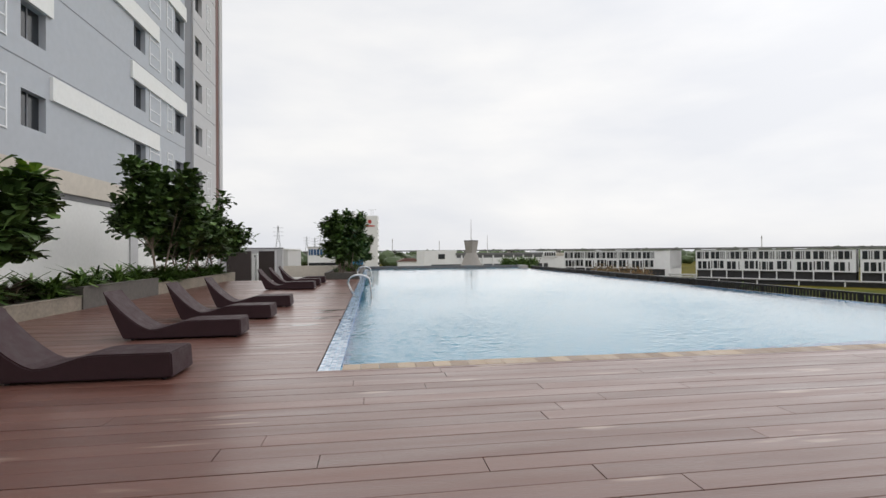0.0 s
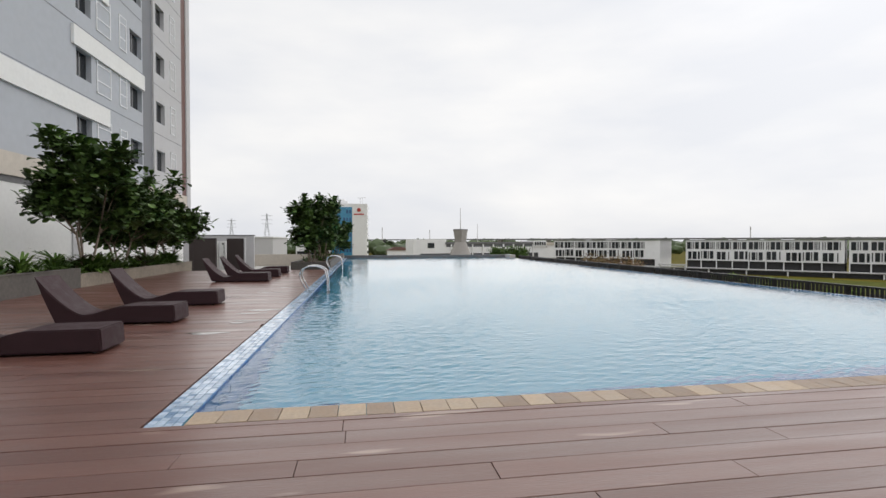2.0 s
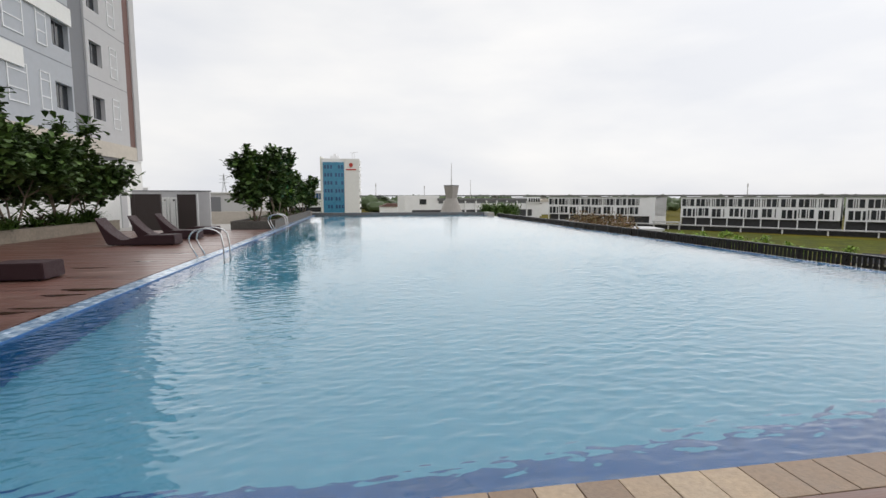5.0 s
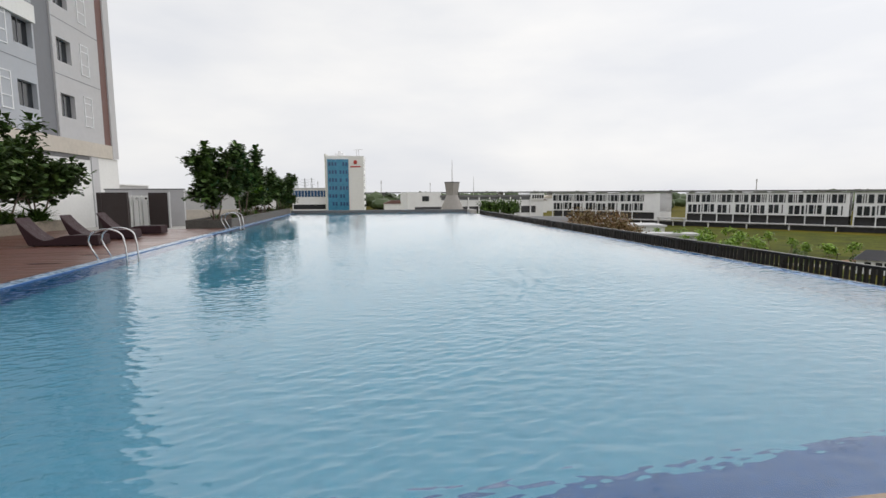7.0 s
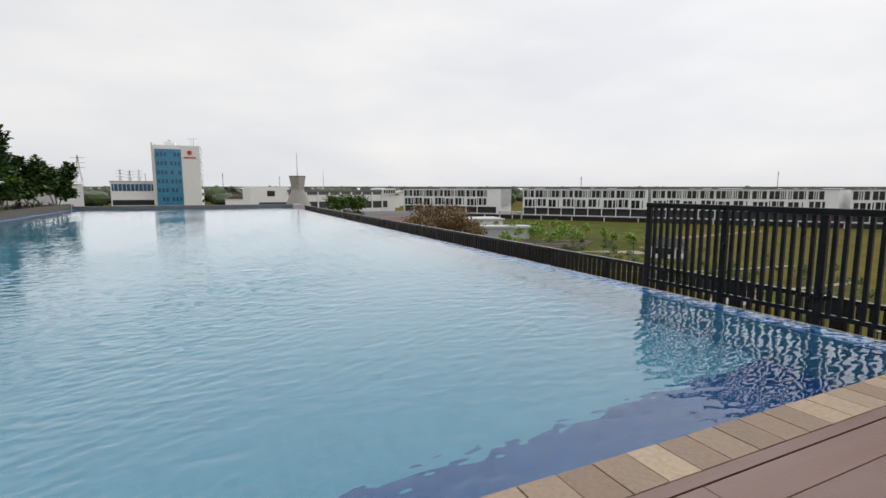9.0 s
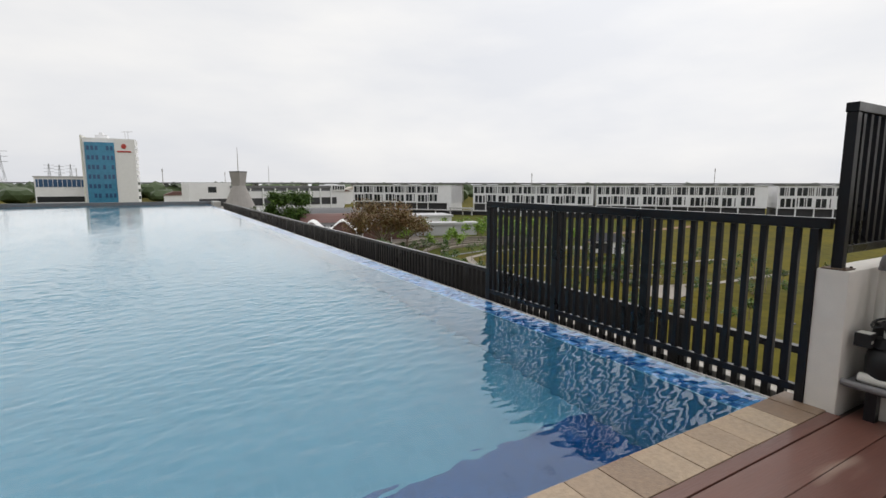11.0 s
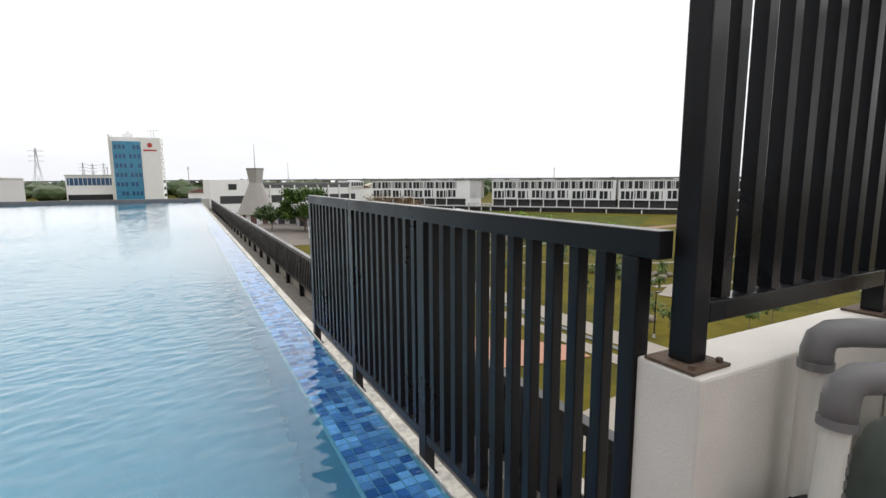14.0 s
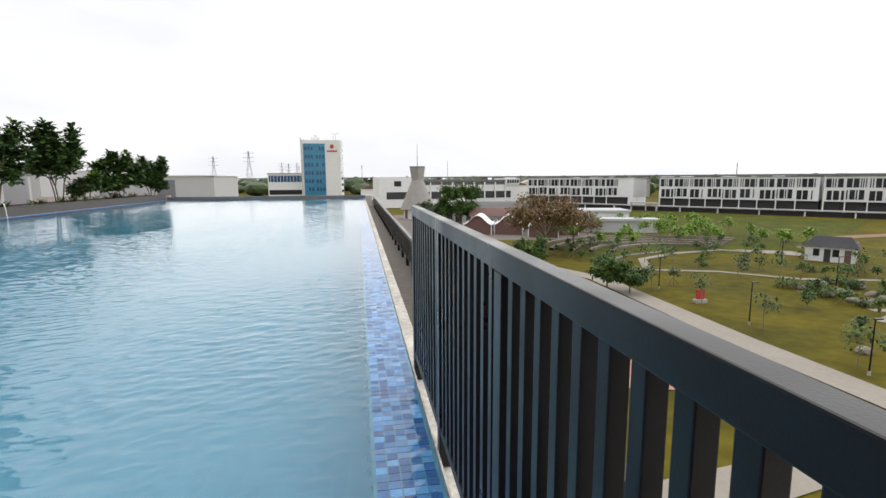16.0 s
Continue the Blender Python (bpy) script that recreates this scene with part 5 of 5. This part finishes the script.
warehouse(-62, -24, 143, 170, 2.6, "long pale grey warehouse wall")
warehouse(-95, -52, 118, 142, 3.9, "pale grey warehouse block")
for k, (x, y, w, h) in enumerate(((16, 290, 14, 8.5), (60, 330, 18, 9.5), (100, 300, 20, 10), (128, 330, 16, 11))):
    t = thing("far_house", "low distant house with a pale wall and tiled roof", "house", "distant houses", at=(x, y, GROUND))
    part("wall", boxed(0, w, 0, 8, 0, h - 2), M_SHOP, t)
    bm = extruded([(-0.6, h - 2), (w + 0.6, h - 2), (w * 0.7, h), (w * 0.3, h)], -0.5, 8.5)
    part("roof", bm, M_BEIGE if k % 2 else M_BROWN, t)

via = thing("rail_viaduct", "distant grey concrete viaduct above the roofs", "viaduct")
part("beam", boxed(-900, 1200, 0, 8, 2.3, 3.3), M_CONCRETE_DARK, via, "long grey concrete beam")
via.location, via.rotation_euler = (150, 330, 0), (0, 0, radians(-42))
for k in range(20):
    part("pier", boxed(-300 + 40 * k, -297 + 40 * k, 2, 6, GROUND, 2.29), M_CONCRETE, via)


def pylon(x, y, h):
    t = thing("power_pylon", "distant grey lattice power pylon", "pylon", "power pylons", at=(x, y, GROUND))
    bm = bmesh.new()
    w = h * 0.11
    lv = [(0, w), (h * 0.45, w * 0.5), (h * 0.72, w * 0.22), (h, w * 0.1)]
    for (za, wa), (zb, wb) in zip(lv, lv[1:]):
        for sx, sy in ((-1, -1), (1, -1), (1, 1), (-1, 1)):
            rod(bm, (sx * wa, sy * wa, za), (sx * wb, sy * wb, zb), 0.22, seg=4)
        for sx in (-1, 1):
            rod(bm, (-wa, sx * wa, za), (wb, sx * wb, zb), 0.14, seg=4)
            rod(bm, (wa, sx * wa, za), (-wb, sx * wb, zb), 0.14, seg=4)
    part("lattice", bm, M_PYLON, t)
    for z in (0.72, 0.83, 0.94):
        part("arm", rod(bmesh.new(), (-h * 0.14, 0, h * z), (h * 0.14, 0, h * z), 0.25, seg=4), M_PYLON, t)


for x, y, h in ((-127, 690, 50), (-116, 900, 42), (-100, 980, 44), (-86, 760, 36), (-190, 760, 46), (-62, 1050, 40)):
    pylon(x, y, h)
for x, y, h in ((18, 420, 24), (-44, 520, 26), (270, 300, 22), (70, 500, 24), (400, 230, 26)):
    t = thing("phone_mast", "thin distant steel mast", "mast", "distant masts", at=(x, y, GROUND))
    part("pole", rod(bmesh.new(), (0, 0, 0), (0, 0, h), 0.5, 0.2, seg=6), M_CONCRETE, t)
    part("antenna", rod(bmesh.new(), (0, 0, h * 0.88), (0, 0, h * 0.97), 0.4, seg=8), M_CONCRETE, t)


def far_woods():
    """Low belt of trees on the horizon, clump by clump."""
    r = random.Random(77)
    tmp = bmesh.new()
    bmesh.ops.create_icosphere(tmp, subdivisions=2, radius=1)
    vs = [v.co.copy() for v in tmp.verts]
    fs = [[v.index for v in f.verts] for f in tmp.faces]
    tmp.free()
    verts, faces = [], []
    for k in range(950):
        a = radians(r.uniform(-75, 80))
        d = r.uniform(380, 950)
        x, y = math.sin(a) * d, math.cos(a) * d
        w, h = r.uniform(5, 12), r.uniform(4.0, 7.0) * (0.8 + d / 2200)
        off, b = Vector((r.uniform(0, 99), 0, 0)), len(verts)
        for v in vs:
            s = 1 + 0.45 * noise.noise(v * 2.3 + off)
            verts.append((x + v.x * w * s, y + v.y * w * s, GROUND + h + v.z * h * s))
        faces += [[i + b for i in f] for f in fs]
    ob = raw("far_woods", verts, faces, M_FOREST)
    tagged(ob, "low belt of green trees along the horizon", "trees", kind="stuff")


far_woods()


# ---------------- pieces: tiles, coping, planks ----------------
def tile_field(parent_name, label, xs, y0, y1, z, size, material, far_material, near_y, flat=0.004):
    """Square mosaic tiles: the nearer ones as pieces, the rest as one joined part."""
    t = thing(parent_name, label, "tiling", kind="structure")
    me = None
    verts, faces = [], []
    r = random.Random(3)
    n = int((y1 - y0) / size)
    half = size / 2 - 0.003
    for i in range(n):
        y = y0 + (i + 0.5) * size
        for x in xs:
            dz = r.uniform(-0.0008, 0.0008)
            if near_y[0] <= y <= near_y[1]:
                if me is None:
                    ob = part("tile", boxed(-half, half, -half, half, 0, flat), material, t)
                    me, ob.location = ob.data, (x, y, z + dz)
                else:
                    shared("tile", me, t, (x, y, z + dz))
            else:
                b = len(verts)
                for zz in (z, z + flat + dz):
                    verts += [(x - half, y - half, zz), (x + half, y - half, zz), (x + half, y + half, zz), (x - half, y + half, zz)]
                faces += [(b + 4, b + 5, b + 6, b + 7), (b, b + 1, b + 5, b + 4), (b + 1, b + 2, b + 6, b + 5), (b + 2, b + 3, b + 7, b + 6), (b + 3, b, b + 4, b + 7)]
    rest = raw("far_tiles", verts, faces, far_material, t)
    rest["kind"] = "stuff"
    return t


TS = 0.0645
tile_field("edge_tiles", "blue mosaic tiles on the submerged pool ledge", [14.77 + TS * k for k in range(5)], 0.32, 40.8, -0.062, TS, M_TILE, M_TILE_FAR, (0.3, 4.15))
tile_field("band_tiles", "pale blue mosaic tile band along the pool edge", [0.035 + 0.073 * k for k in range(4)], 0.02, 41.1, -0.01, 0.073, M_TILE_PALE, M_TILE_PALE_FAR, (0, 5.4))


def coping():
    t = thing("coping", "row of beige and tan stone coping tiles", "coping", kind="structure")
    w = 0.2445
    edge = part("edge_strip", boxed(-7.3, 15.1, -0.083, 0.0, -0.028, 0.002, bevel=0.003), M_DECK_FAR, t, "narrow brown edging board")
    me = None
    for k in range(int((15.06 - 0.31) / w) + 1):
        x = 0.31 + w * (k + 0.5)
        if me is None:
            ob = part("coping_tile", boxed(-w / 2 + 0.003, w / 2 - 0.003, 0.0, 0.30, -0.028, 0.004, bevel=0.004), M_COPING, t)
            me, ob.location = ob.data, (x, 0.005, 0)
        else:
            shared("coping_tile", me, t, (x, 0.005, rng.uniform(-0.0015, 0.0015)), (0, 0, rng.uniform(-0.004, 0.004)))


coping()


def deck():
    """Composite planks along x, with staggered butt joints."""
    t = thing("deck", "brown composite plank deck, worn and damp", "deck", kind="structure")
    r = random.Random(9)
    pitch, gap, bar = 0.238, 0.006, 0.026
    meshes = {}
    verts, faces = [], []
    rows = [(-0.085 - pitch * (k + 1), -14.1, 22.0) for k in range(41)] + [(pitch * k + 0.002, -7.3, -0.012) for k in range(94)]
    for y, x0, x1 in rows:
        x = x0 - r.uniform(0, 2.4)
        while x < x1:
            ln = r.choice((3.6, 4.8, 6.0))
            a, b = max(x, x0), min(x + ln, x1)
            x += ln
            if b - a < 0.06:
                continue
            dz = r.uniform(-0.0015, 0.0015)
            if -6.3 <= y < 0 and a > -4.5 and b < 17.5:
                key = round(b - a, 2)
                if key not in meshes:
                    bm = boxed(0, key - 0.004, 0, pitch - gap, -bar, 0.0)
                    top = [e for e in bm.edges if all(v.co.z > -0.001 for v in e.verts)]
                    bmesh.ops.bevel(bm, geom=top, offset=0.003, segments=1, affect="EDGES")
                    ob = part("plank", bm, M_DECK, t)
                    meshes[key] = ob.data
                    ob.location = (a, y, dz)
                else:
                    shared("plank", meshes[key], t, (a, y, dz))
            else:
                c = len(verts)
                for zz in (-bar, dz):
                    verts += [(a, y, zz), (b - 0.004, y, zz), (b - 0.004, y + pitch - gap, zz), (a, y + pitch - gap, zz)]
                faces += [(c + 4, c + 5, c + 6, c + 7), (c, c + 1, c + 5, c + 4), (c + 1, c + 2, c + 6, c + 5), (c + 2, c + 3, c + 7, c + 6), (c + 3, c, c + 4, c + 7)]
    rest = raw("far_planks", verts, faces, M_DECK_FAR, t)
    rest["kind"] = "stuff"
    # solid slab, its dark colour stands for the shade between planks
    under = bmesh.new()
    box(under, -14.1, 22, -9.9, -0.002, -0.058, -0.028)
    box(under, -7.3, -0.014, 0.0, 22.6, -0.058, -0.028)
    part("underlay", under, M_GAP, t, "slab under the planks coloured dark as the shade in the gaps")


deck()


def damp_patches():
    """Thin films of water left on the boards beside the pool."""
    r = random.Random(17)
    spots = [(-0.75, 4.2), (-0.5, 5.2), (-0.32, 5.45), (-0.55, 6.4), (-0.40, 6.85), (-1.7, 9.6), (-0.9, 10.6), (-0.6, 12.2)]
    for x, y in spots:
        bm = bmesh.new()
        ring = []
        n = 18
        a, b = r.uniform(0.16, 0.42), r.uniform(0.05, 0.11)
        for k in range(n):
            u = 2 * math.pi * k / n
            w = 1 + 0.25 * math.sin(3 * u + r.uniform(0, 1)) + r.uniform(-0.08, 0.08)
            ring.append(bm.verts.new((x + a * w * math.cos(u), y + b * w * math.sin(u), 0.0042)))
        bm.faces.new(ring)
        tagged(part("water_spot", bm, M_DAMP), "thin dark film of spilled water on the boards", "puddle", "puddles on the deck")


damp_patches()
